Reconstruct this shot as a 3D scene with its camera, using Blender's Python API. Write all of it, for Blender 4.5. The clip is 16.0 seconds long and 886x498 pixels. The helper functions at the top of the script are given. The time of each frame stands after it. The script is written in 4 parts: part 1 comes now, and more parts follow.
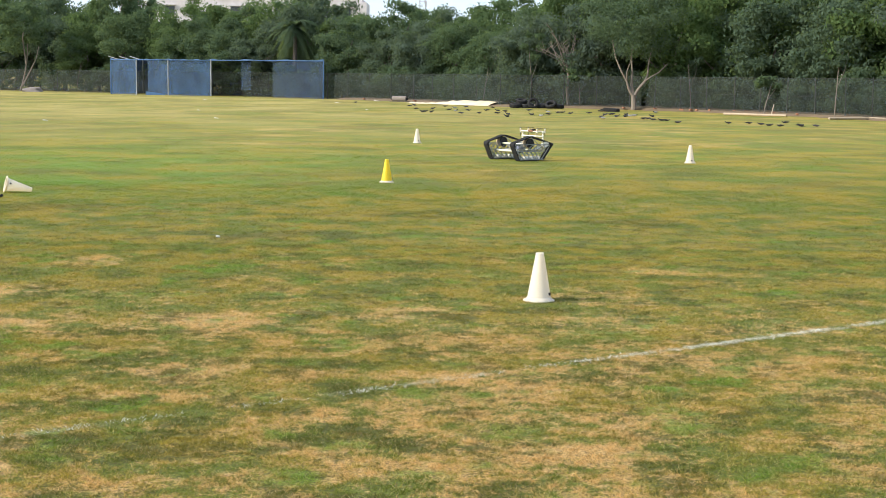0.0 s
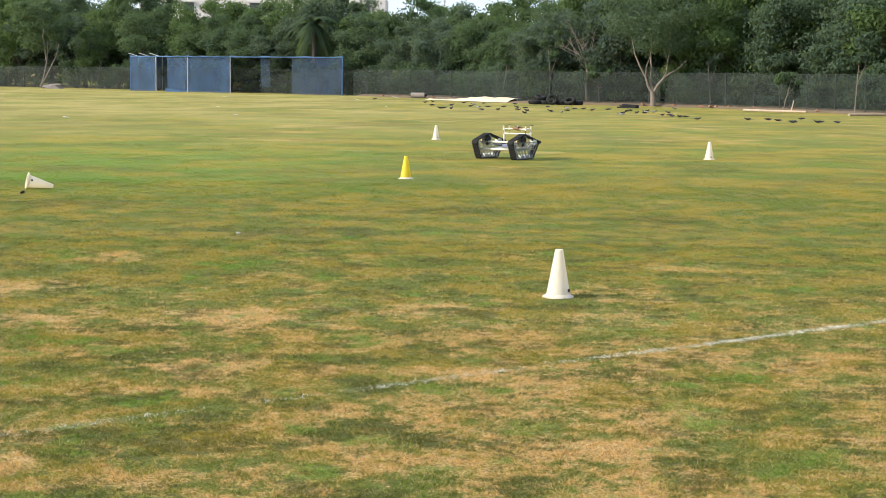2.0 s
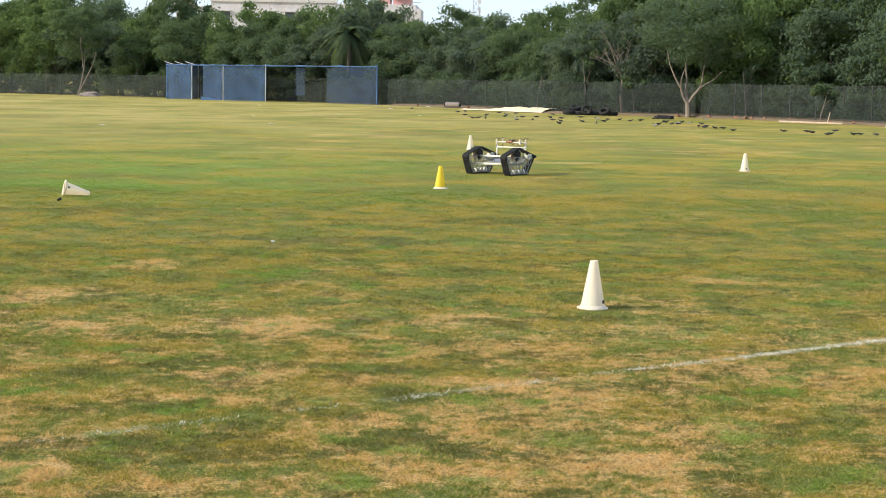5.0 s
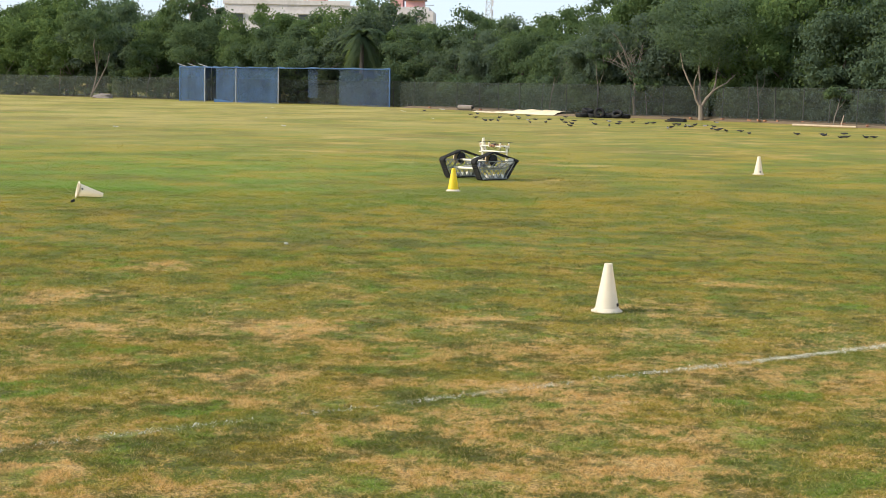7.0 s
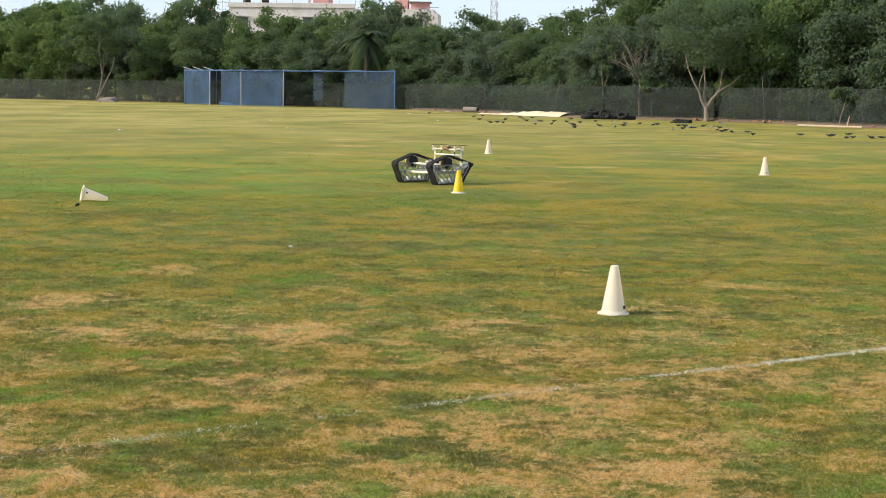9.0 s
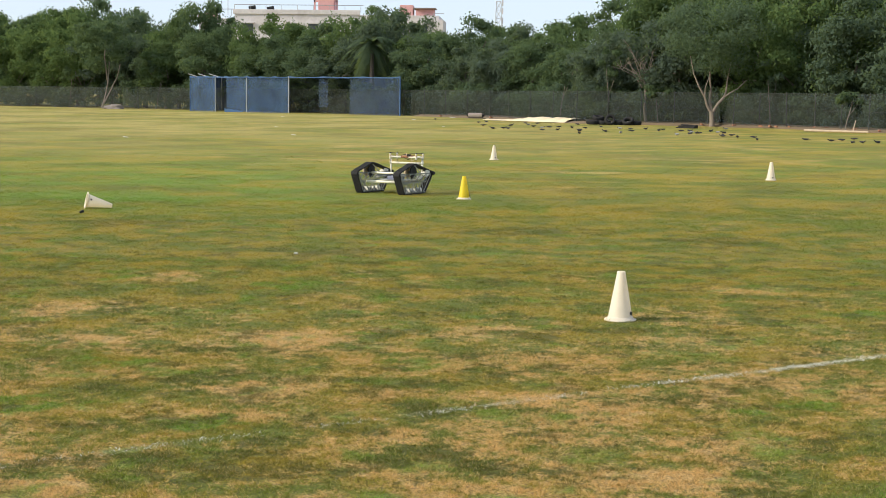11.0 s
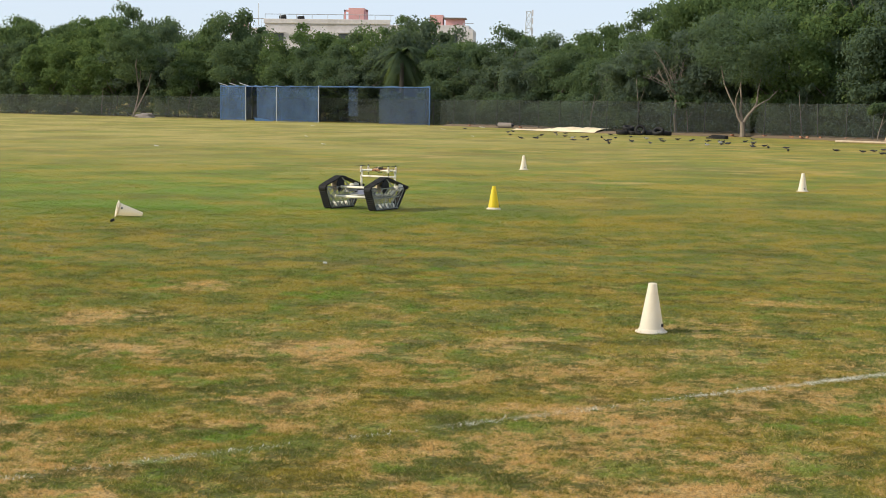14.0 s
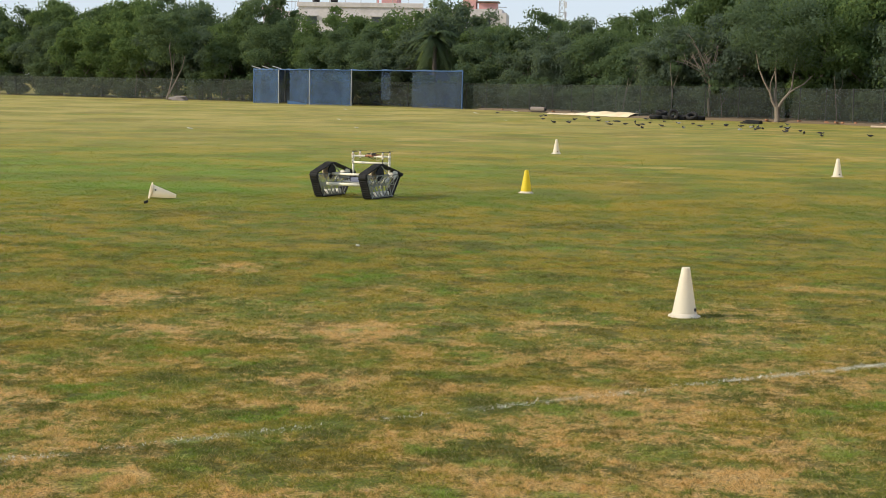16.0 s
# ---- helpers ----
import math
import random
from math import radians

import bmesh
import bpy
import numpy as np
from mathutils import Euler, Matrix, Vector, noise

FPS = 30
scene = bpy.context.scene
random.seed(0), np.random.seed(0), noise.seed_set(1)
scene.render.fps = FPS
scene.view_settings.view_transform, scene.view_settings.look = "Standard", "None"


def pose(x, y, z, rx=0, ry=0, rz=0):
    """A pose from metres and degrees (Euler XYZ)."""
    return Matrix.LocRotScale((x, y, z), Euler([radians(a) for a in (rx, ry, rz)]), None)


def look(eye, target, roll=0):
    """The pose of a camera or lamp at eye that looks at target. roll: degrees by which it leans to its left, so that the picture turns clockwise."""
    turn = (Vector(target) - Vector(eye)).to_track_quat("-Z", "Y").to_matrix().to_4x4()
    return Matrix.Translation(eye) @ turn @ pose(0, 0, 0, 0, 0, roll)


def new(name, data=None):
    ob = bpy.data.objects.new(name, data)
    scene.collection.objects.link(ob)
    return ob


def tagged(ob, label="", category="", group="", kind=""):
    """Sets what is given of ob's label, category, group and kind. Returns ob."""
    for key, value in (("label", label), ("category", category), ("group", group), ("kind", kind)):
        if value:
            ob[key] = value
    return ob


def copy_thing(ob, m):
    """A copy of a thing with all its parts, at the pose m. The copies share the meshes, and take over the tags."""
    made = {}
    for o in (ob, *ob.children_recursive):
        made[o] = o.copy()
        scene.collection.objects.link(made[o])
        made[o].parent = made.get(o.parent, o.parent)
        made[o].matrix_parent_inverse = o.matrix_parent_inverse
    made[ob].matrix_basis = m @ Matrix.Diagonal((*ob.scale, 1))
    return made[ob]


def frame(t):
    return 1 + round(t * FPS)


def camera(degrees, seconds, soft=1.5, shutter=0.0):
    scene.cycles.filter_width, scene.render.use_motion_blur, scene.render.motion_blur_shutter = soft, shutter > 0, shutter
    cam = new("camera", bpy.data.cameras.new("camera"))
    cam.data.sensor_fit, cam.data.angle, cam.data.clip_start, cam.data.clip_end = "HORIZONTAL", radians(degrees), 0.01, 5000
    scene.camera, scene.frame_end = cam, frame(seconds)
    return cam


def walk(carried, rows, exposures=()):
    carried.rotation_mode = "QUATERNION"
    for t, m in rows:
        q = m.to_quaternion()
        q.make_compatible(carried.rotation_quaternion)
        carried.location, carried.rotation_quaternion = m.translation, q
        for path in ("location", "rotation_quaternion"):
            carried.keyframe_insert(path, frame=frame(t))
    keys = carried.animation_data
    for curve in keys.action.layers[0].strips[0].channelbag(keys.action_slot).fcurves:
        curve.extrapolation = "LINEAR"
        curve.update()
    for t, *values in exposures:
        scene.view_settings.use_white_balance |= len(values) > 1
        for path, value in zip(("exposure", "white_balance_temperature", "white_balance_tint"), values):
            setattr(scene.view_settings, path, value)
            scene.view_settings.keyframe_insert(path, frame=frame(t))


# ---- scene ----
cam = camera(34.0, 16.0, soft=0.8)
EYE = 1.5
# seconds, place, then degrees of yaw, pitch and lean: a camera held by hand on one spot, panning left
ROWS = [
    (0, 0.000, -0.000, -0.000, -0.00, -6.72, -0.80),
    (0.5, -0.002, -0.031, 0.006, 0.07, -6.77, -0.75),
    (1, -0.002, -0.030, 0.004, 0.31, -6.83, -0.76),
    (1.5, -0.000, -0.034, 0.005, 0.54, -6.86, -0.75),
    (2, -0.006, -0.036, 0.005, 0.74, -6.87, -0.75),
    (2.5, -0.004, -0.022, 0.009, 0.98, -6.85, -0.75),
    (3, -0.009, -0.031, 0.007, 1.17, -6.78, -0.83),
    (3.5, -0.016, -0.028, 0.002, 1.35, -6.69, -0.96),
    (4, -0.016, -0.035, 0.009, 1.57, -6.63, -0.97),
    (6.5, -0.026, -0.016, 0.004, 2.51, -6.40, -1.17),
    (7, -0.030, -0.009, 0.004, 2.54, -6.42, -1.14),
    (7.5, -0.028, 0.002, 0.006, 2.61, -6.48, -1.05),
    (8, -0.027, 0.031, 0.001, 2.67, -6.50, -0.98),
    (8.5, -0.033, 0.028, 0.003, 2.70, -6.44, -0.98),
    (9, -0.029, 0.046, 0.002, 2.77, -6.34, -0.88),
    (11.5, -0.029, 0.125, -0.006, 3.04, -6.09, -0.71),
    (12, -0.028, 0.138, -0.005, 3.11, -6.09, -0.72),
    (12.5, -0.026, 0.154, 0.001, 3.26, -6.00, -0.66),
    (13, -0.029, 0.152, 0.002, 3.58, -5.83, -0.73),
    (13.5, -0.028, 0.145, 0.003, 3.90, -5.76, -0.72),
    (14, -0.041, 0.154, -0.003, 4.15, -5.74, -0.86),
    (14.5, -0.048, 0.160, -0.012, 4.43, -5.81, -0.94),
    (15, -0.050, 0.159, -0.009, 4.74, -6.01, -0.99),
    (15.5, -0.049, 0.162, -0.012, 5.07, -6.19, -1.03),
    (16, -0.047, 0.161, -0.012, 5.40, -6.39, -1.07),
]


def hold(x, y, z, yaw, pitch, lean):
    return pose(x, y, EYE + z, 0, 0, yaw) @ pose(0, 0, 0, 90 + pitch) @ pose(0, 0, 0, 0, 0, -lean)


walk(cam, [(row[0], hold(*row[1:])) for row in ROWS], exposures=[(0.0, 0.30, 5900, 10), (4.0, 0.24, 6000, 10), (7.5, 0.08, 6150, 10), (11.5, -0.02, 6200, 10), (13.5, -0.10, 6250, 10), (16.0, -0.20, 6350, 10)])

# ---- light ----
SUN_AZ, SUN_EL = radians(-107), radians(28)     # the sun stands on the left, a little behind the camera
to_sun = Vector((math.sin(SUN_AZ) * math.cos(SUN_EL), math.cos(SUN_AZ) * math.cos(SUN_EL), math.sin(SUN_EL)))
world = bpy.data.worlds.new("sky")
scene.world = world
world.use_nodes = True
wn = world.node_tree
sky = wn.nodes.new("ShaderNodeTexSky")
sky.sky_type, sky.sun_disc = "NISHITA", False
sky.sun_elevation, sky.sun_rotation = SUN_EL, SUN_AZ
sky.air_density, sky.dust_density, sky.ozone_density = 0.9, 0.6, 3.5
wn.nodes["Background"].inputs["Strength"].default_value = 0.15
haze = wn.nodes.new("ShaderNodeMix")        # a thin white morning haze over the whole sky
haze.data_type = "RGBA"
haze.inputs[0].default_value, haze.inputs[7].default_value = 0.70, (6.2, 6.7, 7.4, 1.0)
wn.links.new(sky.outputs["Color"], haze.inputs[6])
wn.links.new(haze.outputs[2], wn.nodes["Background"].inputs["Color"])
sun = new("sun", bpy.data.lights.new("sun", "SUN"))
sun.data.energy, sun.data.angle, sun.data.color = 5.0, radians(2.5), (1.0, 0.87, 0.64)
sun.matrix_world = look((0, 0, 50), Vector((0, 0, 50)) - to_sun)


# ---- materials ----
class Mat:
    """A node material being wired."""

    def __init__(self, name, rough=0.8, metal=0.0):
        self.m = bpy.data.materials.new(name)
        self.m.use_nodes = True
        self.t = self.m.node_tree
        self.b = self.t.nodes["Principled BSDF"]
        self.b.inputs["Roughness"].default_value, self.b.inputs["Metallic"].default_value = rough, metal
        self.coord = self.t.nodes.new("ShaderNodeTexCoord").outputs["Object"]

    def put(self, socket, value):
        if isinstance(value, bpy.types.NodeSocket):
            self.t.links.new(value, socket)
        else:
            socket.default_value = value

    def noise(self, scale, detail=4.0, rough=0.6, vec=None, stretch=None):
        n = self.t.nodes.new("ShaderNodeTexNoise")
        n.inputs["Scale"].default_value, n.inputs["Detail"].default_value, n.inputs["Roughness"].default_value = scale, detail, rough
        v = vec or self.coord
        if stretch:
            mp = self.t.nodes.new("ShaderNodeMapping")
            mp.inputs["Scale"].default_value = stretch
            self.put(mp.inputs["Vector"], v)
            v = mp.outputs["Vector"]
        self.put(n.inputs["Vector"], v)
        return n.outputs["Fac"]

    def ramp(self, fac, lo, hi, a=0.0, b=1.0):
        n = self.t.nodes.new("ShaderNodeMapRange")
        n.interpolation_type = "SMOOTHSTEP"
        for key, val in (("Value", fac), ("From Min", lo), ("From Max", hi), ("To Min", a), ("To Max", b)):
            self.put(n.inputs[key], val)
        return n.outputs["Result"]

    def mix(self, fac, a, b, how="MIX"):
        n = self.t.nodes.new("ShaderNodeMix")
        n.data_type, n.blend_type = "RGBA", how
        for key, val in ((0, fac), (6, a), (7, b)):
            if not isinstance(val, bpy.types.NodeSocket) and key > 0:
                val = (*val[:3], 1.0)
            self.put(n.inputs[key], val)
        return n.outputs[2]

    def math(self, op, a, b=0.0):
        n = self.t.nodes.new("ShaderNodeMath")
        n.operation = op
        self.put(n.inputs[0], a), self.put(n.inputs[1], b)
        return n.outputs[0]

    def bump(self, height, strength=0.3, distance=0.01):
        n = self.t.nodes.new("ShaderNodeBump")
        n.inputs["Strength"].default_value, n.inputs["Distance"].default_value = strength, distance
        self.put(n.inputs["Height"], height)
        self.put(self.b.inputs["Normal"], n.outputs["Normal"])

    def island(self):
        return self.t.nodes.new("ShaderNodeNewGeometry").outputs["Random Per Island"]

    def own(self):
        return self.t.nodes.new("ShaderNodeObjectInfo").outputs["Random"]

    def colour(self, c):
        if isinstance(c, bpy.types.NodeSocket):
            self.put(self.b.inputs["Base Color"], c)
        else:
            self.b.inputs["Base Color"].default_value = (*c, 1)
        return self


def plain(name, colour, rough=0.6, metal=0.0, scale=12.0, dirt=0.35, tone=(0.16, 0.12, 0.07), bump=0.15):
    """A surface of one colour with grime at two scales and a fine relief."""
    k = Mat(name, rough, metal)
    big = k.ramp(k.noise(scale, 3), 0.45, 0.75)
    fine = k.noise(scale * 9, 4)
    c = k.mix(k.math("MULTIPLY", big, dirt), colour, tone)
    c = k.mix(k.ramp(fine, 0.35, 0.7, 0.0, dirt * 0.5), c, [x * 0.55 for x in colour])
    k.colour(c)
    k.put(k.b.inputs["Roughness"], k.ramp(fine, 0.3, 0.7, max(rough - 0.1, 0.05), min(rough + 0.15, 1)))
    k.bump(fine, bump, 0.004)
    return k.m


def thin_plastic(name, colour, glow):
    """Thin plastic wall that lets some sun through."""
    m = plain(name, colour, 0.45, 0, 9, 0.2, (0.45, 0.36, 0.24))
    t = m.node_tree
    tr = t.nodes.new("ShaderNodeBsdfTranslucent")
    tr.inputs["Color"].default_value = (*glow, 1)
    mx = t.nodes.new("ShaderNodeMixShader")
    mx.inputs[0].default_value = 0.36
    t.links.new(t.nodes["Principled BSDF"].outputs[0], mx.inputs[1]), t.links.new(tr.outputs[0], mx.inputs[2])
    t.links.new(mx.outputs[0], t.nodes["Material Output"].inputs["Surface"])
    return m


PATCHES = (     # kind (green, tan, dark), place and half-widths of the patches that stand out in the sward
    ("G", -1.49, 6.51, 0.20, 0.17), ("G", -1.85, 11.22, 0.30, 0.36), ("G", -0.93, 8.93, 0.12, 0.17), ("G", 1.31, 7.14, 0.24, 0.13), ("G", -0.69, 7.98, 0.12, 0.14),
    ("G", -6.25, 24.3, 1.6, 0.95), ("G", -2.41, 6.86, 0.15, 0.18), ("G", -5.91, 20.4, 1.6, 0.80), ("G", 2.35, 10.26, 0.21, 0.25), ("G", -2.3, 7.9, 0.25, 0.18),
    ("T", -1.52, 8.87, 0.42, 0.26), ("T", -0.33, 9.14, 0.30, 0.25), ("T", -3.22, 9.88, 0.34, 0.35), ("T", -1.74, 5.36, 0.30, 0.13), ("T", 4.24, 19.0, 0.9, 0.78),
    ("T", 1.73, 28.4, 1.0, 0.64), ("T", -4.54, 32.4, 1.3, 0.84), ("T", 2.12, 11.4, 0.60, 0.42), ("T", -2.55, 8.49, 0.32, 0.22), ("T", 0.0, 7.2, 0.45, 0.13),
    ("T", 0.87, 6.34, 0.28, 0.14), ("T", -1.37, 7.29, 0.34, 0.16), ("T", 0.55, 5.7, 0.26, 0.15), ("T", -2.75, 11.6, 0.32, 0.3),
    ("D", -0.37, 5.93, 0.24, 0.20), ("D", -1.77, 7.49, 0.26, 0.17), ("D", 0.10, 9.14, 0.24, 0.16), ("D", 2.01, 15.3, 0.6, 0.51), ("D", -1.52, 13.7, 0.8, 0.41),
    ("D", -0.02, 16.1, 0.9, 0.42), ("D", -4.66, 16.3, 1.1, 0.40), ("D", -1.3, 5.75, 0.45, 0.22), ("D", -0.75, 7.45, 0.30, 0.10), ("D", 0.62, 9.35, 0.22, 0.22))
LINE_A, LINE_B = (-3.6, 4.58), (6.4, 11.62)


def turf(name, blades):
    """Dry mown lawn: green, olive, tan and dark patches, greener in the middle of the field, with a worn chalk line."""
    k = Mat(name, 0.85)
    k.b.inputs["Specular IOR Level"].default_value = 0.2
    sep = k.t.nodes.new("ShaderNodeSeparateXYZ")
    k.put(sep.inputs[0], k.coord)
    x, y = sep.outputs["X"], sep.outputs["Y"]

    def vec(op, a, b, c=None):
        n = k.t.nodes.new("ShaderNodeVectorMath")
        n.operation = op
        for i, val in enumerate((a, b, c)):
            if val is not None:
                k.put(n.inputs[i], val)
        return n
    near = k.ramp(y, 10.0, 17.0, 1.0, 0.0)
    # ragged edges for the patches
    wob = k.t.nodes.new("ShaderNodeTexNoise")
    wob.inputs["Scale"].default_value, wob.inputs["Detail"].default_value, wob.inputs["Roughness"].default_value = 3.6, 5.0, 0.68
    k.put(wob.inputs["Vector"], k.coord)
    shift = vec("MULTIPLY_ADD", wob.outputs["Color"], (1.1, 1.1, 0), (-0.55, -0.55, 0)).outputs[0]
    ragged = vec("ADD", k.coord, shift).outputs[0]
    spots = {}
    for kind, px, py, rx, ry in PATCHES:
        q = vec("MULTIPLY_ADD", ragged, (1 / rx, 1 / ry, 0), (-px / rx, -py / ry, 0)).outputs[0]
        w = k.ramp(vec("LENGTH", q, None).outputs["Value"], 1.5, 0.3)
        spots[kind] = k.math("MAXIMUM", spots[kind], w) if kind in spots else w
    open_field = k.ramp(y, 12.0, 24.0)

    def patchy(scale, detail, rough, broad):
        """Tight patches in the worn turf by the line, broad ones out on the field."""
        n = k.t.nodes.new("ShaderNodeMix")
        k.put(n.inputs[0], open_field), k.put(n.inputs[2], k.noise(scale, detail, rough)), k.put(n.inputs[3], k.noise(broad, 5, 0.62))
        return n.outputs[0]
    mid = patchy(1.15, 4, 0.62, 0.33)
    small = patchy(3.4, 5, 0.66, 0.75)
    large = k.noise(0.16, 3, 0.55)
    tussock = k.noise(13.0, 3, 0.65)
    fleck = k.noise(48, 3, 0.7)
    fine = k.math("ADD", k.math("MULTIPLY", k.math("SUBTRACT", tussock, 0.5), 0.42), k.math("MULTIPLY", k.math("SUBTRACT", fleck, 0.5), 0.40))
    fine = k.math("MULTIPLY", fine, k.ramp(y, 8.0, 22.0, 1.0, 0.35))
    # share of straw: much near the line, little in the belt beyond it, some again far out
    belt = k.math("MULTIPLY", k.ramp(y, 7.0, 12.5), k.ramp(y, 24.0, 42.0, 1.0, 0.35))
    s = k.math("ADD", k.math("MULTIPLY", small, 0.50), k.math("MULTIPLY", mid, 0.50))
    s = k.math("ADD", s, fine)
    s = k.math("ADD", s, k.math("MULTIPLY", k.math("SUBTRACT", large, 0.5), 0.22))
    s = k.math("SUBTRACT", s, k.math("MULTIPLY", belt, 0.115))
    s = k.math("ADD", s, k.math("MULTIPLY", spots["T"], 0.13))
    s = k.math("SUBTRACT", s, k.math("MULTIPLY", k.math("MAXIMUM", spots["G"], spots["D"]), 0.13))
    straw = k.math("MULTIPLY", k.ramp(s, 0.445, 0.60), k.ramp(y, 14.0, 30.0, 0.95, 0.60))
    hue = k.math("ADD", patchy(1.7, 4, 0.6, 0.42), k.math("MULTIPLY", fine, 0.5))
    lush = k.math("ADD", patchy(2.3, 4, 0.62, 0.5), k.math("MULTIPLY", spots["G"], 0.20))
    lush = k.ramp(k.math("ADD", lush, k.math("MULTIPLY", fine, 0.3)), 0.54, 0.68)
    dark = k.math("ADD", patchy(2.7, 5, 0.68, 0.6), k.math("MULTIPLY", spots["D"], 0.14))
    dark = k.ramp(k.math("SUBTRACT", dark, k.math("MULTIPLY", fine, 0.8)), 0.50, 0.63)
    c = k.mix(k.ramp(hue, 0.40, 0.60), (0.188, 0.230, 0.032), (0.385, 0.300, 0.040))
    c = k.mix(straw, c, (0.76, 0.490, 0.190))
    c = k.mix(k.math("MULTIPLY", lush, k.ramp(y, 14.0, 28.0, 0.80, 0.5)), c, (0.165, 0.310, 0.026))
    c = k.mix(k.math("MULTIPLY", dark, k.ramp(y, 9.0, 22.0, 0.72, 0.42)), c, (0.105, 0.110, 0.020))
    # the watered spell of green in the west of the middle field
    wet = k.math("MULTIPLY", k.math("MULTIPLY", k.ramp(x, 0.5, -4.0), k.ramp(y, 16.0, 20.0)), k.ramp(y, 24.0, 34.0, 1.0, 0.0))
    c = k.mix(k.math("MULTIPLY", wet, k.ramp(small, 0.40, 0.60, 0.10, 0.62)), c, (0.185, 0.330, 0.040))
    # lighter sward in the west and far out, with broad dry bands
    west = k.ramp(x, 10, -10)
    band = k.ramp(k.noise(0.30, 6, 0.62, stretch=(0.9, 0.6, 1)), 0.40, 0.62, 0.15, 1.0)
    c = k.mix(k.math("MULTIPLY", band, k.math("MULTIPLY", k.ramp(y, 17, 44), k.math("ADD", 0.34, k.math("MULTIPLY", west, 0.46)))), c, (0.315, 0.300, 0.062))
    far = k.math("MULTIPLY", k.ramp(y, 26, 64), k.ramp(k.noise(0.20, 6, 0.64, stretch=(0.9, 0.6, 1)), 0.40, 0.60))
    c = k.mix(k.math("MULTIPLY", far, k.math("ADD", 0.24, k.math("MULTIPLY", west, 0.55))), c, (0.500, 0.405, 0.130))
    brown = k.math("MULTIPLY", k.ramp(y, 22, 40), k.ramp(k.noise(0.26, 6, 0.64, stretch=(0.9, 0.6, 1)), 0.48, 0.64, 0.0, 0.60))
    c = k.mix(brown, c, (0.215, 0.190, 0.045))
    # chalk still clinging to the sward, worn away in stretches
    dx, dy = LINE_B[0] - LINE_A[0], LINE_B[1] - LINE_A[1]
    run = math.hypot(dx, dy)
    off = k.math("ADD", k.math("MULTIPLY", x, -dy / run), k.math("MULTIPLY", y, dx / run))
    off = k.math("ADD", k.math("SUBTRACT", off, (LINE_A[1] * dx - LINE_A[0] * dy) / run), k.math("MULTIPLY", k.math("SUBTRACT", k.noise(7.0, 3, 0.6), 0.5), 0.07))
    worn = k.math("ADD", k.noise(2.2, 4, 0.7), k.ramp(x, 0.6, 1.6, 0.0, 0.10))
    worn = k.math("ADD", worn, k.math("MULTIPLY", k.math("SUBTRACT", fleck, 0.5), 0.5))
    share = k.math("ADD", k.ramp(x, -0.75, -0.35, 0.22, 0.48), k.ramp(x, 0.9, 1.5, 0.0, 0.42))
    chalk = k.math("MULTIPLY", k.ramp(k.math("ABSOLUTE", off), 0.052, 0.010), k.math("MULTIPLY", share, k.ramp(worn, 0.45, 0.66, 0.0, 0.75)))
    c = k.mix(chalk, c, (0.70, 0.70, 0.58))
    if blades:
        r = k.island()
        c = k.mix(k.math("MULTIPLY", near, k.ramp(r, 0.62, 0.95, 0.0, 0.40)), c, (0.74, 0.58, 0.30))
        # the darkest blades stand in colour for shaded gaps in the tufts
        c = k.mix(k.math("MULTIPLY", near, k.ramp(r, 0.38, 0.10, 0.0, 0.55)), c, (0.080, 0.080, 0.018))
        tr = k.t.nodes.new("ShaderNodeBsdfTranslucent")
        k.put(tr.inputs["Color"], c)
        mx = k.t.nodes.new("ShaderNodeMixShader")
        mx.inputs[0].default_value = 0.48
        k.t.links.new(k.b.outputs[0], mx.inputs[1]), k.t.links.new(tr.outputs[0], mx.inputs[2])
        k.t.links.new(mx.outputs[0], k.t.nodes["Material Output"].inputs["Surface"])
    else:
        grain = k.noise(70, 4, 0.7)
        # thatch grain, its dark colour also painting the shade between blades
        thatch_shade = k.math("MULTIPLY", k.ramp(grain, 0.38, 0.62, 0.10, 0.75), k.ramp(y, 14.0, 32.0, 1.0, 0.45))
        c = k.mix(thatch_shade, c, (0.070, 0.056, 0.022))
        k.bump(k.math("ADD", grain, k.math("MULTIPLY", tussock, 2.0)), 0.7, 0.03)
    k.colour(c)
    return k.m


def leaf_material(name, a, b, c):
    k = Mat(name, 0.9)
    r, o = k.island(), k.own()
    col = k.mix(r, a, b)
    col = k.mix(k.ramp(o, 0.2, 1.0, 0.0, 0.6), col, c)
    k.colour(col)
    k.b.inputs["Specular IOR Level"].default_value = 0.08
    tr = k.t.nodes.new("ShaderNodeBsdfTranslucent")
    k.put(tr.inputs["Color"], k.mix(0.5, col, (0.16, 0.20, 0.03)))
    mx = k.t.nodes.new("ShaderNodeMixShader")
    mx.inputs[0].default_value = 0.58
    out = k.t.nodes["Material Output"]
    k.t.links.new(k.b.outputs[0], mx.inputs[1]), k.t.links.new(tr.outputs[0], mx.inputs[2])
    k.t.links.new(mx.outputs[0], out.inputs["Surface"])
    return k.m


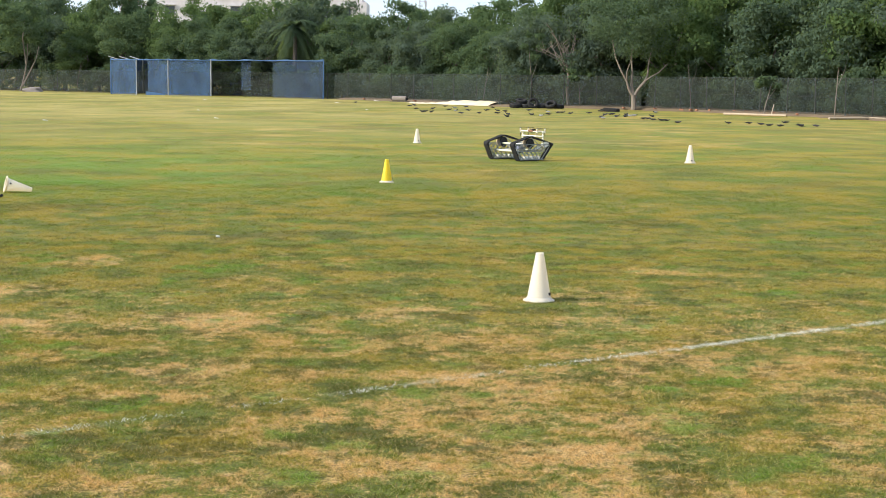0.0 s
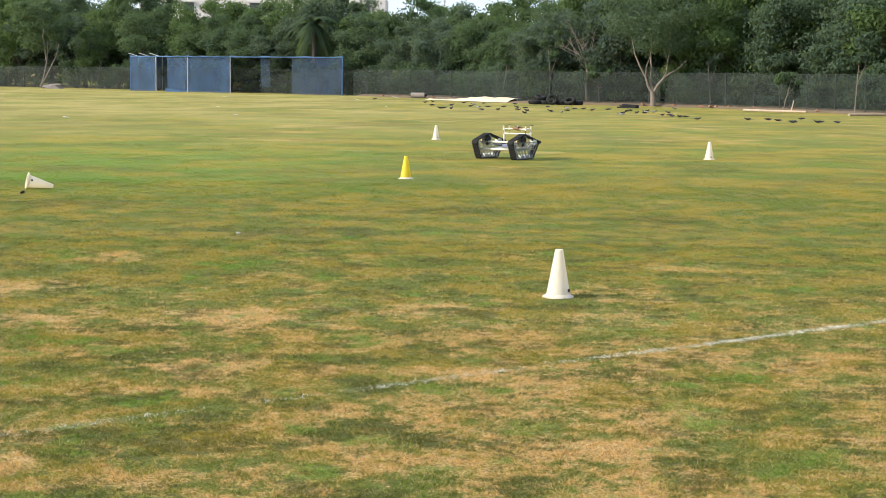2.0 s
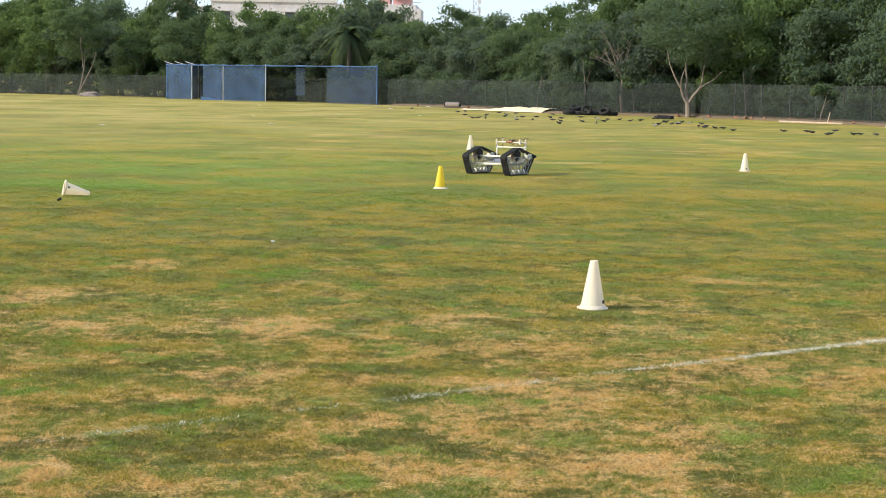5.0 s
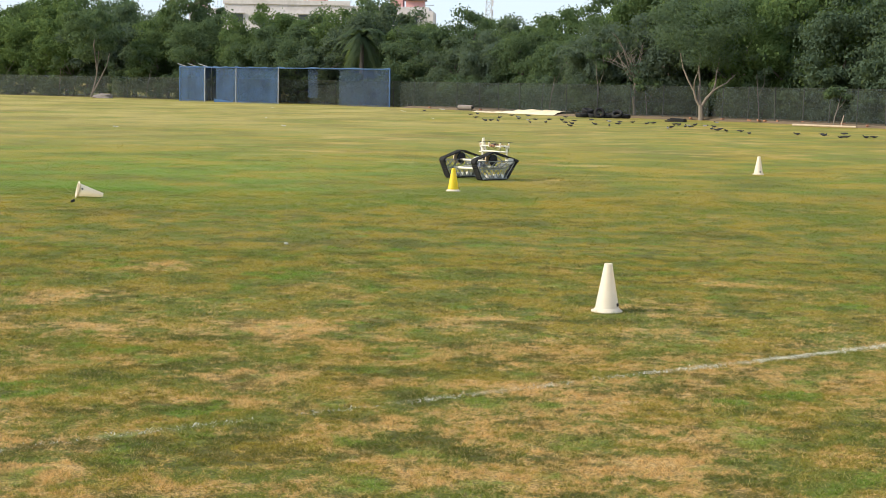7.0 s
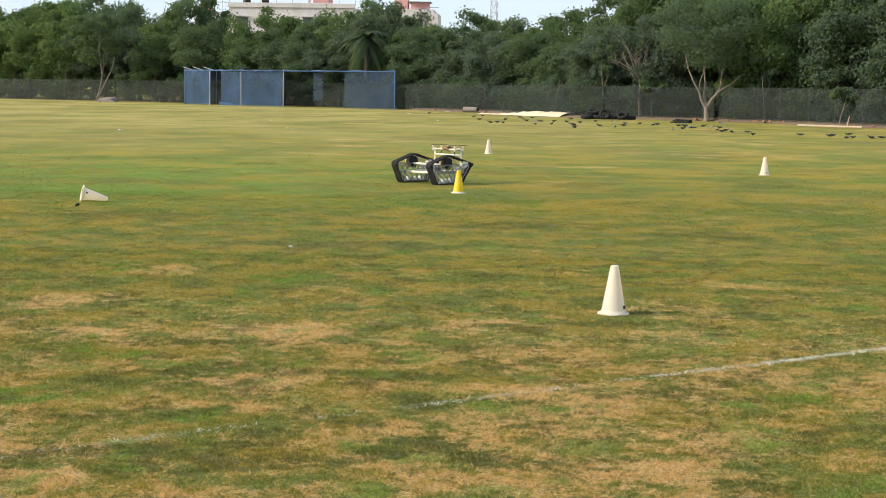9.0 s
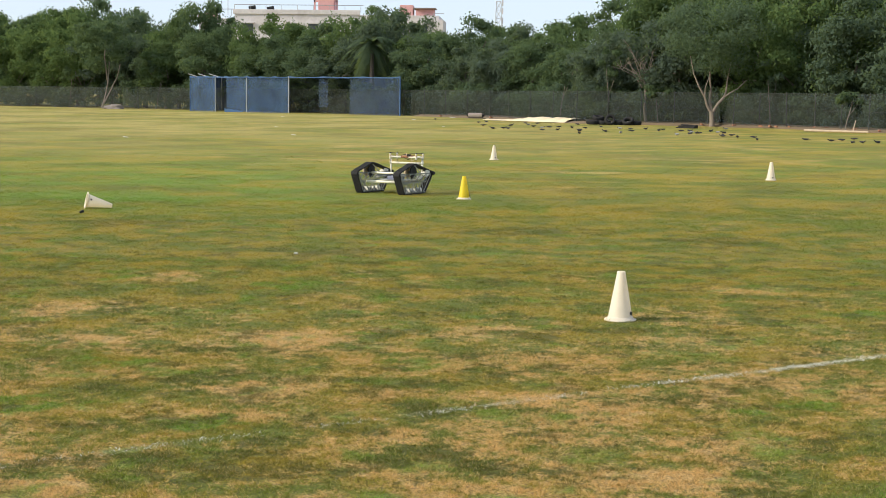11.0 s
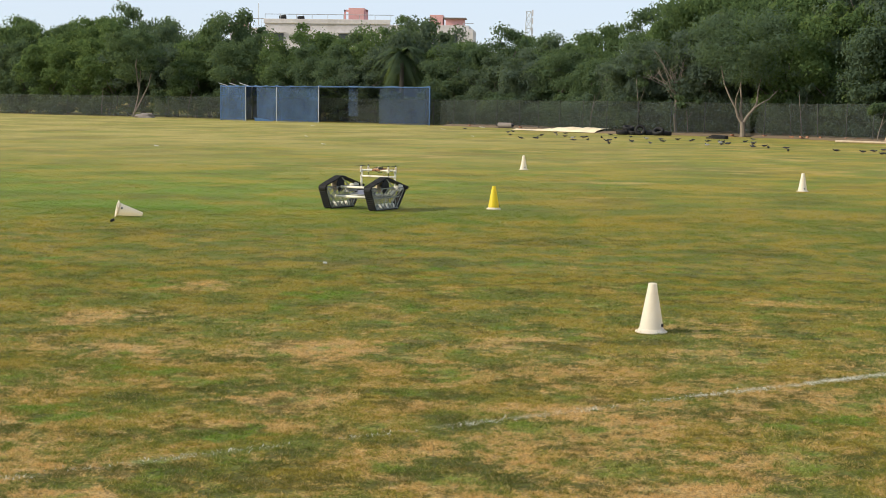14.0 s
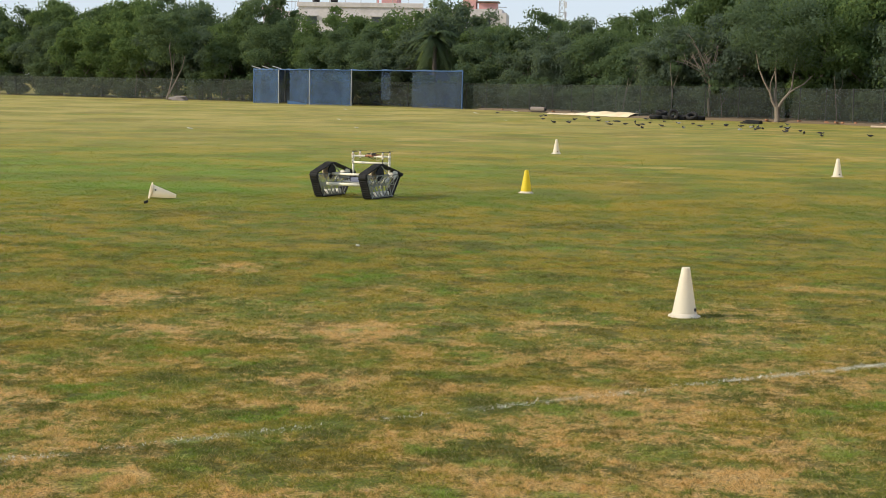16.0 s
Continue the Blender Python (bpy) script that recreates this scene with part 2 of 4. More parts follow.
def net_material(name, colour, cover, scale=0.0):
    """Woven net: threads cover a share of the area, the rest is open."""
    k = Mat(name, 0.7)
    k.colour(k.mix(k.ramp(k.noise(1.3, 4), 0.35, 0.7), colour, [x * 0.6 for x in colour]))
    tp = k.t.nodes.new("ShaderNodeBsdfTransparent")
    mx = k.t.nodes.new("ShaderNodeMixShader")
    k.put(mx.inputs[0], k.ramp(k.noise(0.9, 4, 0.6, stretch=(1.5, 1.5, 0.35)), 0.3, 0.7, cover * 0.88, min(cover * 1.12, 1)))
    k.t.links.new(tp.outputs[0], mx.inputs[1]), k.t.links.new(k.b.outputs[0], mx.inputs[2])
    k.t.links.new(mx.outputs[0], k.t.nodes["Material Output"].inputs["Surface"])
    return k.m


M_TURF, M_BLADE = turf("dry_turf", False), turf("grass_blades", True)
M_CHALK = plain("chalk_on_grass", (0.74, 0.72, 0.62), 0.9, 0, 6, 0.5, (0.34, 0.33, 0.18))
M_SOIL = plain("red_soil", (0.21, 0.145, 0.085), 0.95, 0, 1.5, 0.6, (0.13, 0.10, 0.06), 0.6)
M_CONE = thin_plastic("white_plastic", (0.86, 0.80, 0.68), (0.95, 0.82, 0.56))
M_YELLOW = thin_plastic("yellow_plastic", (0.84, 0.66, 0.02), (0.95, 0.76, 0.02))
M_MAST = plain("galvanised_mast", (0.55, 0.57, 0.60), 0.6, 0, 1, 0.1)
M_DARK = plain("slot_shade", (0.02, 0.02, 0.02), 0.9)
M_RUBBER = plain("black_rubber", (0.012, 0.012, 0.013), 0.85, 0, 14, 0.35, (0.05, 0.045, 0.035), 0.4)
M_FRAME = plain("grey_plate", (0.27, 0.28, 0.26), 0.5, 0.3, 16, 0.3, (0.10, 0.09, 0.07))
M_PVC = plain("white_pvc_pipe", (0.80, 0.75, 0.60), 0.4, 0, 10, 0.15, (0.5, 0.45, 0.3))
M_WHEEL = plain("white_nylon", (0.74, 0.72, 0.66), 0.5, 0, 20, 0.3, (0.3, 0.26, 0.18))
M_PLY = plain("plywood_disc", (0.70, 0.54, 0.36), 0.7, 0, 20, 0.3, (0.25, 0.16, 0.09))
M_BOX = plain("blue_grey_case", (0.16, 0.18, 0.27), 0.5, 0, 15, 0.3)
M_STEEL = plain("weathered_steel", (0.42, 0.43, 0.44), 0.5, 0.6, 10, 0.4)
M_COPPER = plain("copper_windings", (0.30, 0.14, 0.07), 0.5, 0.4, 30, 0.2)
M_BARK = plain("grey_bark", (0.22, 0.185, 0.15), 0.95, 0, 3, 0.6, (0.14, 0.11, 0.09), 0.8)
M_BARKD = plain("dark_bark", (0.13, 0.105, 0.085), 0.95, 0, 3, 0.6, (0.06, 0.05, 0.04), 0.8)
# scrub and grey leaves: distance haze put into the colour, paler and bluer green
M_LEAF = leaf_material("scrub_leaves", (0.080, 0.130, 0.080), (0.140, 0.200, 0.105), (0.105, 0.150, 0.120))
M_LEAFB = leaf_material("bright_leaves", (0.090, 0.155, 0.065), (0.160, 0.230, 0.090), (0.115, 0.170, 0.090))
M_LEAFG = leaf_material("haze_grey_leaves", (0.085, 0.125, 0.095), (0.140, 0.185, 0.130), (0.11, 0.15, 0.13))
M_PALM = leaf_material("palm_fronds", (0.075, 0.120, 0.070), (0.120, 0.160, 0.090), (0.09, 0.13, 0.085))
M_NET = net_material("blue_net", (0.030, 0.085, 0.195), 0.62)
M_NETD = net_material("blue_net_thin", (0.022, 0.056, 0.125), 0.44)
M_NETB = net_material("navy_net", (0.020, 0.046, 0.095), 0.86)
M_ROPE = plain("blue_net_hem", (0.060, 0.130, 0.265), 0.8, 0, 3, 0.3, (0.05, 0.10, 0.20))
M_MESH = net_material("green_fence_mesh", (0.024, 0.037, 0.034), 0.42)
M_POST = plain("fence_post", (0.050, 0.055, 0.050), 0.7, 0.1, 6, 0.5, (0.10, 0.07, 0.05))
M_TARP = plain("cream_tarpaulin", (0.80, 0.66, 0.44), 0.75, 0, 1.4, 0.35, (0.45, 0.33, 0.2), 0.5)
M_CONCRETE = plain("concrete", (0.25, 0.21, 0.185), 0.9, 0, 3, 0.5, (0.2, 0.17, 0.14), 0.5)
M_TIMBER = plain("bleached_timber", (0.46, 0.37, 0.27), 0.85, 0, 5, 0.4, (0.3, 0.2, 0.12), 0.4)
M_WALL = plain("stained_plaster", (0.62, 0.58, 0.59), 0.9, 0, 0.25, 0.5, (0.36, 0.33, 0.31))
M_PINK = plain("pink_plaster", (0.66, 0.36, 0.35), 0.9, 0, 0.3, 0.3, (0.45, 0.27, 0.26))
M_GLASS = plain("dark_window", (0.05, 0.06, 0.07), 0.2)
M_BIRD = plain("slate_plumage", (0.030, 0.032, 0.038), 0.8, 0, 40, 0.4, (0.12, 0.12, 0.13))
M_BIRDP = plain("pale_plumage", (0.30, 0.31, 0.33), 0.8, 0, 40, 0.4, (0.12, 0.12, 0.13))
M_BRICK = plain("broken_brick", (0.36, 0.17, 0.10), 0.9, 0, 6, 0.4)
M_LITTER = plain("pale_scrap", (0.72, 0.70, 0.64), 0.8)


# ---- mesh tools ----
def mesh(name, bm, material, smooth=False):
    me = bpy.data.meshes.new(name)
    bm.to_mesh(me)
    bm.free()
    me.materials.append(material)
    if smooth:
        me.polygons.foreach_set("use_smooth", [True] * len(me.polygons))
    return me


def part(name, bm, material, parent, label="", smooth=False):
    ob = new(name, mesh(name, bm, material, smooth))
    ob.parent = parent
    return tagged(ob, label)


def thing(name, bm, material, label, category, group="", kind="", smooth=False):
    return tagged(new(name, mesh(name, bm, material, smooth)), label, category, group, kind)


def empty(name, label, category, group="", kind="", at=None):
    ob = new(name)
    if at is not None:
        ob.matrix_basis = at
    return tagged(ob, label, category, group, kind)


def soup(name, verts, faces, material):
    """A mesh out of numpy arrays of vertices and equal-sided faces."""
    me = bpy.data.meshes.new(name)
    n, side = len(faces), faces.shape[1]
    me.vertices.add(len(verts)), me.loops.add(n * side), me.polygons.add(n)
    me.vertices.foreach_set("co", verts.astype(np.float32).ravel())
    me.loops.foreach_set("vertex_index", faces.astype(np.int32).ravel())
    me.polygons.foreach_set("loop_start", np.arange(0, n * side, side, dtype=np.int32))
    me.update(calc_edges=True)
    me.materials.append(material)
    return me


def box(bm, x, y, z, sx, sy, sz, m=None, bevel=0.0):
    made = bmesh.ops.create_cube(bm, size=1, matrix=(m or Matrix()) @ Matrix.Translation((x, y, z)) @ Matrix.Diagonal((sx, sy, sz, 1)))
    if bevel:
        edges = list({e for v in made["verts"] for e in v.link_edges})
        bmesh.ops.bevel(bm, geom=edges, offset=bevel, segments=2, affect="EDGES", profile=0.6)
    return bm


def rod(bm, a, b, r, r2=None, sides=8):
    a, b = Vector(a), Vector(b)
    d = b - a
    m = Matrix.Translation((a + b) / 2) @ d.to_track_quat("Z", "Y").to_matrix().to_4x4()
    bmesh.ops.create_cone(bm, cap_ends=True, segments=sides, radius1=r, radius2=r if r2 is None else r2, depth=d.length, matrix=m)
    return bm


def lathe(bm, profile, sides=24, m=None, caps="both"):
    """Turns (radius, height) pairs round z."""
    rings = []
    for r, z in profile:
        rings.append([bm.verts.new((m or Matrix()) @ Vector((r * math.cos(a), r * math.sin(a), z))) for a in np.linspace(0, 2 * math.pi, sides, endpoint=False)])
    for lo, hi in zip(rings, rings[1:]):
        for i in range(sides):
            bm.faces.new((lo[i], lo[(i + 1) % sides], hi[(i + 1) % sides], hi[i]))
    if caps == "both":
        bm.faces.new(rings[0][::-1])
    if caps != "none":
        bm.faces.new(rings[-1])
    return bm


def B():
    return bmesh.new()


# ---- ground ----
def fence_line(s):
    """The field's edge, from the far west (0) round to the near east (1)."""
    pts = ((-66, 137), (-47, 126.5), (-26, 114.5), (-8, 99), (-2, 92), (3, 80), (9.7, 76.6), (14.2, 71.5), (17.6, 64), (20, 56), (23, 46), (26, 34))
    f = s * (len(pts) - 1)
    i = min(int(f), len(pts) - 2)
    p, q = Vector(pts[i]), Vector(pts[i + 1])
    return p.lerp(q, f - i)


def make_ground():
    bm = B()
    bmesh.ops.create_grid(bm, x_segments=60, y_segments=60, size=2000)
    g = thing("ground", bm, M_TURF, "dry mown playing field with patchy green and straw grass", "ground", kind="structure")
    g.location.z = 0.0


def make_soil():
    """Bare earth along the fence, a low uneven bank."""
    bm = B()
    rnd = random.Random(4)
    prev = None
    for i in range(241):
        s = 0.29 + 0.71 * i / 240
        p, q = fence_line(s), fence_line(min(s + 0.005, 1.0) if s < 0.99 else s - 0.005)
        d = (q - p).normalized() * (1 if s < 0.99 else -1)
        nrm = Vector((d.y, -d.x))
        w = 0.9 + 1.0 * noise.noise((s * 60, 0, 0)) + rnd.uniform(-0.2, 0.2)
        row = []
        for off, z in ((w, -0.02), (w * 0.5, 0.05), (0.0, 0.10), (-1.5, 0.12), (-30.0, 0.16)):
            v = p + nrm * off
            row.append(bm.verts.new((v.x, v.y, z + (0.03 * rnd.random() if z > 0 else 0))))
        if prev:
            for a in range(4):
                bm.faces.new((prev[a], row[a], row[a + 1], prev[a + 1]))
        prev = row
    thing("soil_bank", bm, M_SOIL, "strip of bare reddish earth and leaf litter along the fence", "ground", kind="structure", smooth=True)


def grass_field():
    """Blades in tufts, with thatch and painted gap shade between them."""
    rng = np.random.default_rng(7)
    vs = []
    for y0, y1, tufts, each, width, high, spread in ((4.6, 8.5, 1250, 16, 0.0052, 0.0125, 0.0105), (8.5, 13.0, 500, 13, 0.0070, 0.0145, 0.016), (13.0, 20.0, 180, 11, 0.0095, 0.014, 0.026), (20.0, 36.0, 70, 9, 0.013, 0.014, 0.042)):
        count = int((y1 - y0) * (y1 + y0) / 2 * 0.78 * tufts)
        ty = np.sqrt(rng.uniform(y0 * y0, y1 * y1, count))
        ty = ty[rng.random(count) < np.clip((36.0 - ty) / 16.0, 0, 1)]
        tx = ty * rng.uniform(-0.43, 0.335, len(ty))
        size = rng.uniform(0.55, 1.45, len(ty))
        idx = np.repeat(np.arange(len(ty)), each)
        d = rng.normal(0, 1, (len(idx), 2))
        at = np.stack([tx, ty], 1)[idx] + d * (spread * size[idx])[:, None]
        a = rng.uniform(0, 2 * np.pi, len(idx))
        lean = d * 0.75 + rng.normal(0, 0.55, d.shape)
        h = high * size[idx] * rng.uniform(0.45, 1.15, len(idx))
        base = np.concatenate([at, np.full((len(idx), 1), -0.002)], 1)
        side = np.stack([np.cos(a), np.sin(a), 0 * a], 1) * (width * rng.uniform(0.6, 1.3, len(idx)))[:, None] / 2
        tip = base + np.stack([lean[:, 0] * h, lean[:, 1] * h, h], 1)
        vs.append(np.stack([base - side, base + side, tip], 1))
    v = np.concatenate(vs).reshape(-1, 3)
    me = soup("grass", v, np.arange(len(v)).reshape(-1, 3), M_BLADE)
    tagged(new("grass", me), "short dry mown grass, part straw and part green", "grass", kind="stuff")


def chalk_line():
    """A worn boundary line: chalk left on the blades, dense in places and gone in others."""
    rng = np.random.default_rng(11)
    a, b = np.array(LINE_A), np.array(LINE_B)
    n = 45000
    s = rng.random(n)
    xs = a[0] + s * (b[0] - a[0])
    strength = np.interp(xs, (-3.6, -2.2, -1.7, -1.35, -0.9, -0.62, -0.5, 0.2, 0.33, 0.45, 1.0, 1.3, 1.9, 2.4, 6.4), (0.04, 0.06, 0.075, 0.05, 0.04, 0.045, 0.08, 0.11, 0.05, 0.09, 0.13, 0.30, 0.25, 0.18, 0.18))
    patch = np.array([0.75 + 1.7 * noise.noise((float(x) * 4.3, 3.1, 0.0)) + 0.9 * noise.noise((float(x) * 15.0, 8.0, 0.0)) for x in xs])
    keep = np.clip(strength * patch, 0.0, 1)
    sel = rng.random(n) < keep
    s, xs = s[sel], xs[sel]
    ys = a[1] + s * (b[1] - a[1]) + 0.015 * np.sin(xs * 3.0)
    off = rng.normal(0, 0.024, len(xs))
    d = (b - a) / np.hypot(*(b - a))
    x, y = xs - d[1] * off, ys + d[0] * off
    ang = rng.uniform(0, 2 * np.pi, len(x))
    base = np.stack([x, y, np.full_like(x, 0.001)], 1)
    side = np.stack([np.cos(ang), np.sin(ang), 0 * ang], 1) * rng.uniform(0.0014, 0.0030, (len(x), 1))
    tip = base + np.stack([rng.normal(0, 0.009, len(x)), rng.normal(0, 0.009, len(x)), rng.uniform(0.006, 0.012, len(x))], 1)
    v = np.stack([base - side, base + side, tip], 1).reshape(-1, 3)
    me = soup("white_line", v, np.arange(len(v)).reshape(-1, 3), M_CHALK)
    tagged(new("white_line", me), "worn white chalk boundary line on the grass", "line marking", kind="stuff")


# ---- cones ----
def make_cone(name, body_mat, base_mat, label, m):
    root = empty(name, label, "traffic cone", "training cones on the field", at=m)
    bm = lathe(B(), ((0.084, 0.012), (0.080, 0.03), (0.028, 0.322), (0.026, 0.33), (0.020, 0.33), (0.019, 0.32)), 28, caps="top")
    part("body", bm, body_mat, root, smooth=True)
    bm = B()
    ring = [(0.080, 0.026), (0.079, 0.003), (0.107, 0.0), (0.109, 0.004), (0.107, 0.009), (0.088, 0.013), (0.083, 0.028), (0.079, 0.028)]
    lathe(bm, ring, 28, caps="none")
    part("base", bm, base_mat, root, smooth=True)
    # no opening is cut: a black block paints the shade inside the slot
    bm = B()
    box(bm, 0, -0.0765, 0.052, 0.020, 0.012, 0.022, bevel=0.003)
    part("slot", bm, M_DARK, root)
    return root


def make_cones():
    make_cone("traffic_cone", M_CONE, M_CONE, "white plastic training cone with a notch near its base", pose(0.66, 9.79, 0, 0, 0, 62))
    make_cone("traffic_cone", M_YELLOW, M_CONE, "yellow plastic training cone on a white base", pose(-0.825, 20.83, 0, 0, 0, 100))
    make_cone("traffic_cone", M_CONE, M_CONE, "white plastic training cone standing far out on the field", pose(-0.637, 33.67, 0, 0, 0, 25))
    make_cone("traffic_cone", M_CONE, M_CONE, "white plastic training cone with a dark slot near its base", pose(4.555, 26.88, 0, 0, 0, 15))
    # lying on its side, its tip away to the right
    tip = 90 + math.degrees(math.asin(0.082 / 0.33)) * 0.93
    make_cone("traffic_cone", M_CONE, M_CONE, "white plastic training cone lying on its side in the grass", pose(-5.50, 18.13, 0.107, 0, 0, 23) @ pose(0, 0, 0, 0, tip, 0) @ pose(0, 0, 0, 0, 0, -18))
    root = empty("scrap", "dark scrap of plastic lying in the grass", "litter", at=pose(-5.33, 17.42, 0))
    part("piece", box(B(), 0, 0, 0.022, 0.055, 0.03, 0.03, pose(0, 0, 0, 0, -28, 20), 0.008), M_RUBBER, root)
    part("piece", box(B(), -0.035, 0.02, 0.012, 0.04, 0.03, 0.018, pose(0, 0, 0, 0, 10, -30), 0.005), M_RUBBER, root)


# ---- tracked robot ----
PENTA = ((-0.02, 0.46), (-0.575, 0.312), (-0.32, 0.0), (0.265, 0.0), (0.43, 0.325))   # along, height


def rounded(points, r, steps=4):
    """The outline with its corners rounded."""
    out, n = [], len(points)
    for i in range(n):
        p, a, b = (Vector(points[j % n]) for j in (i, i - 1, i + 1))
        u, v = (a - p).normalized(), (b - p).normalized()
        s, e = p + u * r, p + v * r
        for k in range(steps + 1):
            f = k / steps
            out.append(s.lerp(p, f).lerp(p.lerp(e, f), f))
    return out


def belt_bm(width, thick):
    bm = B()
    centre = Vector((0, 0.2))
    outer = rounded(PENTA, 0.055)
    inner = [p + (centre - p).normalized() * thick for p in outer]
    loops = [[bm.verts.new((p.x, s * width / 2, p.y)) for p in ring] for ring, s in ((outer, 1), (outer, -1), (inner, -1), (inner, 1))]
    n = len(outer)
    for a in range(4):
        for i in range(n):
            bm.faces.new((loops[a][i], loops[a][(i + 1) % n], loops[(a + 1) % 4][(i + 1) % n], loops[(a + 1) % 4][i]))
    bmesh.ops.recalc_face_normals(bm, faces=bm.faces)
    return bm


def along_outline(step):
    pts = rounded(PENTA, 0.055)
    pts.append(pts[0])
    left = 0.0
    for p, q in zip(pts, pts[1:]):
        d = (q - p).length
        while left < d:
            yield p.lerp(q, left / d), (q - p).normalized()
            left += step
        left -= d


def truss(bm, y):
    """Flat lattice side plate between the belt's corners."""
    ring = [Vector(p) * 1.0 + (Vector((0, 0.2)) - Vector(p)) * 0.13 for p in PENTA]
    bars = [(ring[i], ring[(i + 1) % 5]) for i in range(5)]
    bars = bars[1:4] + [(ring[1], ring[4])]
    top, bottom = [], []
    for i in range(7):
        f = i / 6
        top.append(ring[1].lerp(ring[4], f)), bottom.append(ring[2].lerp(ring[3], f))
    mids = [Vector((-0.35 + 0.1167 * i, 0.175)) for i in range(7)]
    bars.append((mids[0], mids[-1]))
    for i in range(6):
        bars += [(mids[i], top[i + 1]), (mids[i + 1], top[i])] if i % 2 == 0 else [(mids[i + 1], top[i])]
        bars += [(bottom[i], mids[i + 1]), (bottom[i + 1], mids[i])] if i % 2 else [(bottom[i], mids[i + 1])]
    bars += [(ring[0], top[2])]
    for p, q in bars:
        d = (q - p)
        ang = math.degrees(math.atan2(d.y, d.x))
        c = (p + q) / 2
        box(bm, 0, 0, 0, d.length + 0.012, 0.006, 0.013, pose(c.x, y, c.y) @ pose(0, 0, 0, 0, -ang, 0))
    return bm


ROBOT_PARTS = {}


def make_robot():
    root = empty("tracked_robot", "tracked robot with two pentagonal rubber tracks and a white pipe frame", "robot")
    wide, half = 0.115, 0.37
    for side in (1, -1):
        y = side * half - wide / 2
        track = part("track", belt_bm(wide, 0.017), M_RUBBER, root, "black rubber track belt", smooth=False)
        track.location.y = y
        bm = B()
        for p, d in along_outline(0.034):
            ang = math.degrees(math.atan2(d.y, d.x))
            box(bm, 0, 0, 0, 0.014, wide, 0.016, pose(p.x, 0, p.y) @ pose(0, 0, 0, 0, -ang, 0))
        part("tread", bm, M_RUBBER, track, "rubber tread bars")
        for s in (1, -1):
            part("side_plate", truss(B(), s * (wide / 2 - 0.004)), M_FRAME, track, "grey lattice side plate")
        for x in (-0.21, -0.07, 0.07, 0.21):
            bm = rod(B(), (x, -wide / 2 + 0.012, 0.052), (x, wide / 2 - 0.012, 0.056), 0.038, sides=16)
            part("road_wheel", bm, M_WHEEL, track, "white nylon road wheel")
        for x, z in ((-0.40, 0.29), (0.38, 0.295)):
            bm = rod(B(), (x, -wide / 2 + 0.01, z), (x, wide / 2 - 0.01, z), 0.042, sides=16)
            part("idler", bm, M_WHEEL if x < 0 else M_RUBBER, track)
        wheel = part("drive_wheel", rod(B(), (0, 0.026, 0), (0, 0.048, 0), 0.088, sides=28), M_RUBBER, track, "dark drive wheel")
        wheel.location = (0.0, 0, 0.332)
        part("hub", rod(B(), (0, 0.046, 0), (0, 0.056, 0), 0.022, sides=12), M_RUBBER, wheel, "black hub")
        part("motor_plate", rod(B(), (0.0, -0.056, 0.332), (0.0, -0.040, 0.332), 0.098, sides=28), M_PLY, track, "tan wooden motor disc")
        part("axle", rod(B(), (0.0, -0.040, 0.332), (0.0, 0.024, 0.332), 0.014, sides=10), M_STEEL, track)
        ROBOT_PARTS[side] = wheel
        part("axle_cap", rod(B(), (-0.505, 0.03, 0.30), (-0.505, 0.105, 0.30), 0.030, 0.024, 12), M_RUBBER, track, "dark end cap on the rear axle")
        part("tensioner_plate", box(B(), -0.40, 0.050, 0.315, 0.12, 0.006, 0.075, bevel=0.002), M_WHEEL, track, "pale tensioner plate")
        part("motor_mount", box(B(), -0.03, 0.016, 0.275, 0.09, 0.008, 0.09, bevel=0.003), M_RUBBER, track, "black motor bracket")
        for bx, bz in ((-0.30, 0.025), (0.24, 0.025), (-0.50, 0.292), (0.37, 0.300)):
            part("bolt", rod(B(), (bx, 0.052, bz), (bx, 0.066, bz), 0.012, sides=6), M_STEEL, track)
        box_bm = box(B(), -0.24, 0, 0.24, 0.10, 0.05, 0.05, bevel=0.008)
        part("gearbox", box_bm, M_WHEEL, track, "pale gearbox block")
    # cross pipes
    for x, z, r in ((0.19, 0.18, 0.020), (0.05, 0.305, 0.017), (-0.24, 0.18, 0.02)):
        part("cross_pipe", rod(B(), (x, -half + 0.02, z), (x, half - wide - 0.01, z), r, sides=14), M_PVC, root, "white plastic cross pipe", smooth=True)
    part("deck", box(B(), -0.06, 0, 0.205, 0.34, 0.46, 0.012, bevel=0.004), M_FRAME, root, "grey deck plate")
    part("control_case", box(B(), 0.02, 0.06, 0.24, 0.17, 0.20, 0.055, bevel=0.008), M_BOX, root, "blue-grey electronics case")
    part("battery", box(B(), -0.12, -0.10, 0.24, 0.12, 0.09, 0.055, bevel=0.006), M_RUBBER, root, "black battery")
    part("motor", rod(B(), (0.0, -0.26, 0.28), (0.0, -0.12, 0.28), 0.032, sides=14), M_STEEL, root, "steel drive motor")
    part("motor", rod(B(), (0.0, 0.12, 0.28), (0.0, 0.24, 0.28), 0.032, sides=14), M_STEEL, root, "steel drive motor")
    bm = B()
    for a, b in (((0.02, -0.1, 0.27), (0.1, 0.05, 0.29)), ((0.05, 0.12, 0.27), (-0.1, 0.0, 0.31)), ((-0.1, 0.02, 0.27), (-0.2, 0.16, 0.30))):
        rod(bm, a, b, 0.006, sides=6)
    part("cable", bm, M_RUBBER, root)
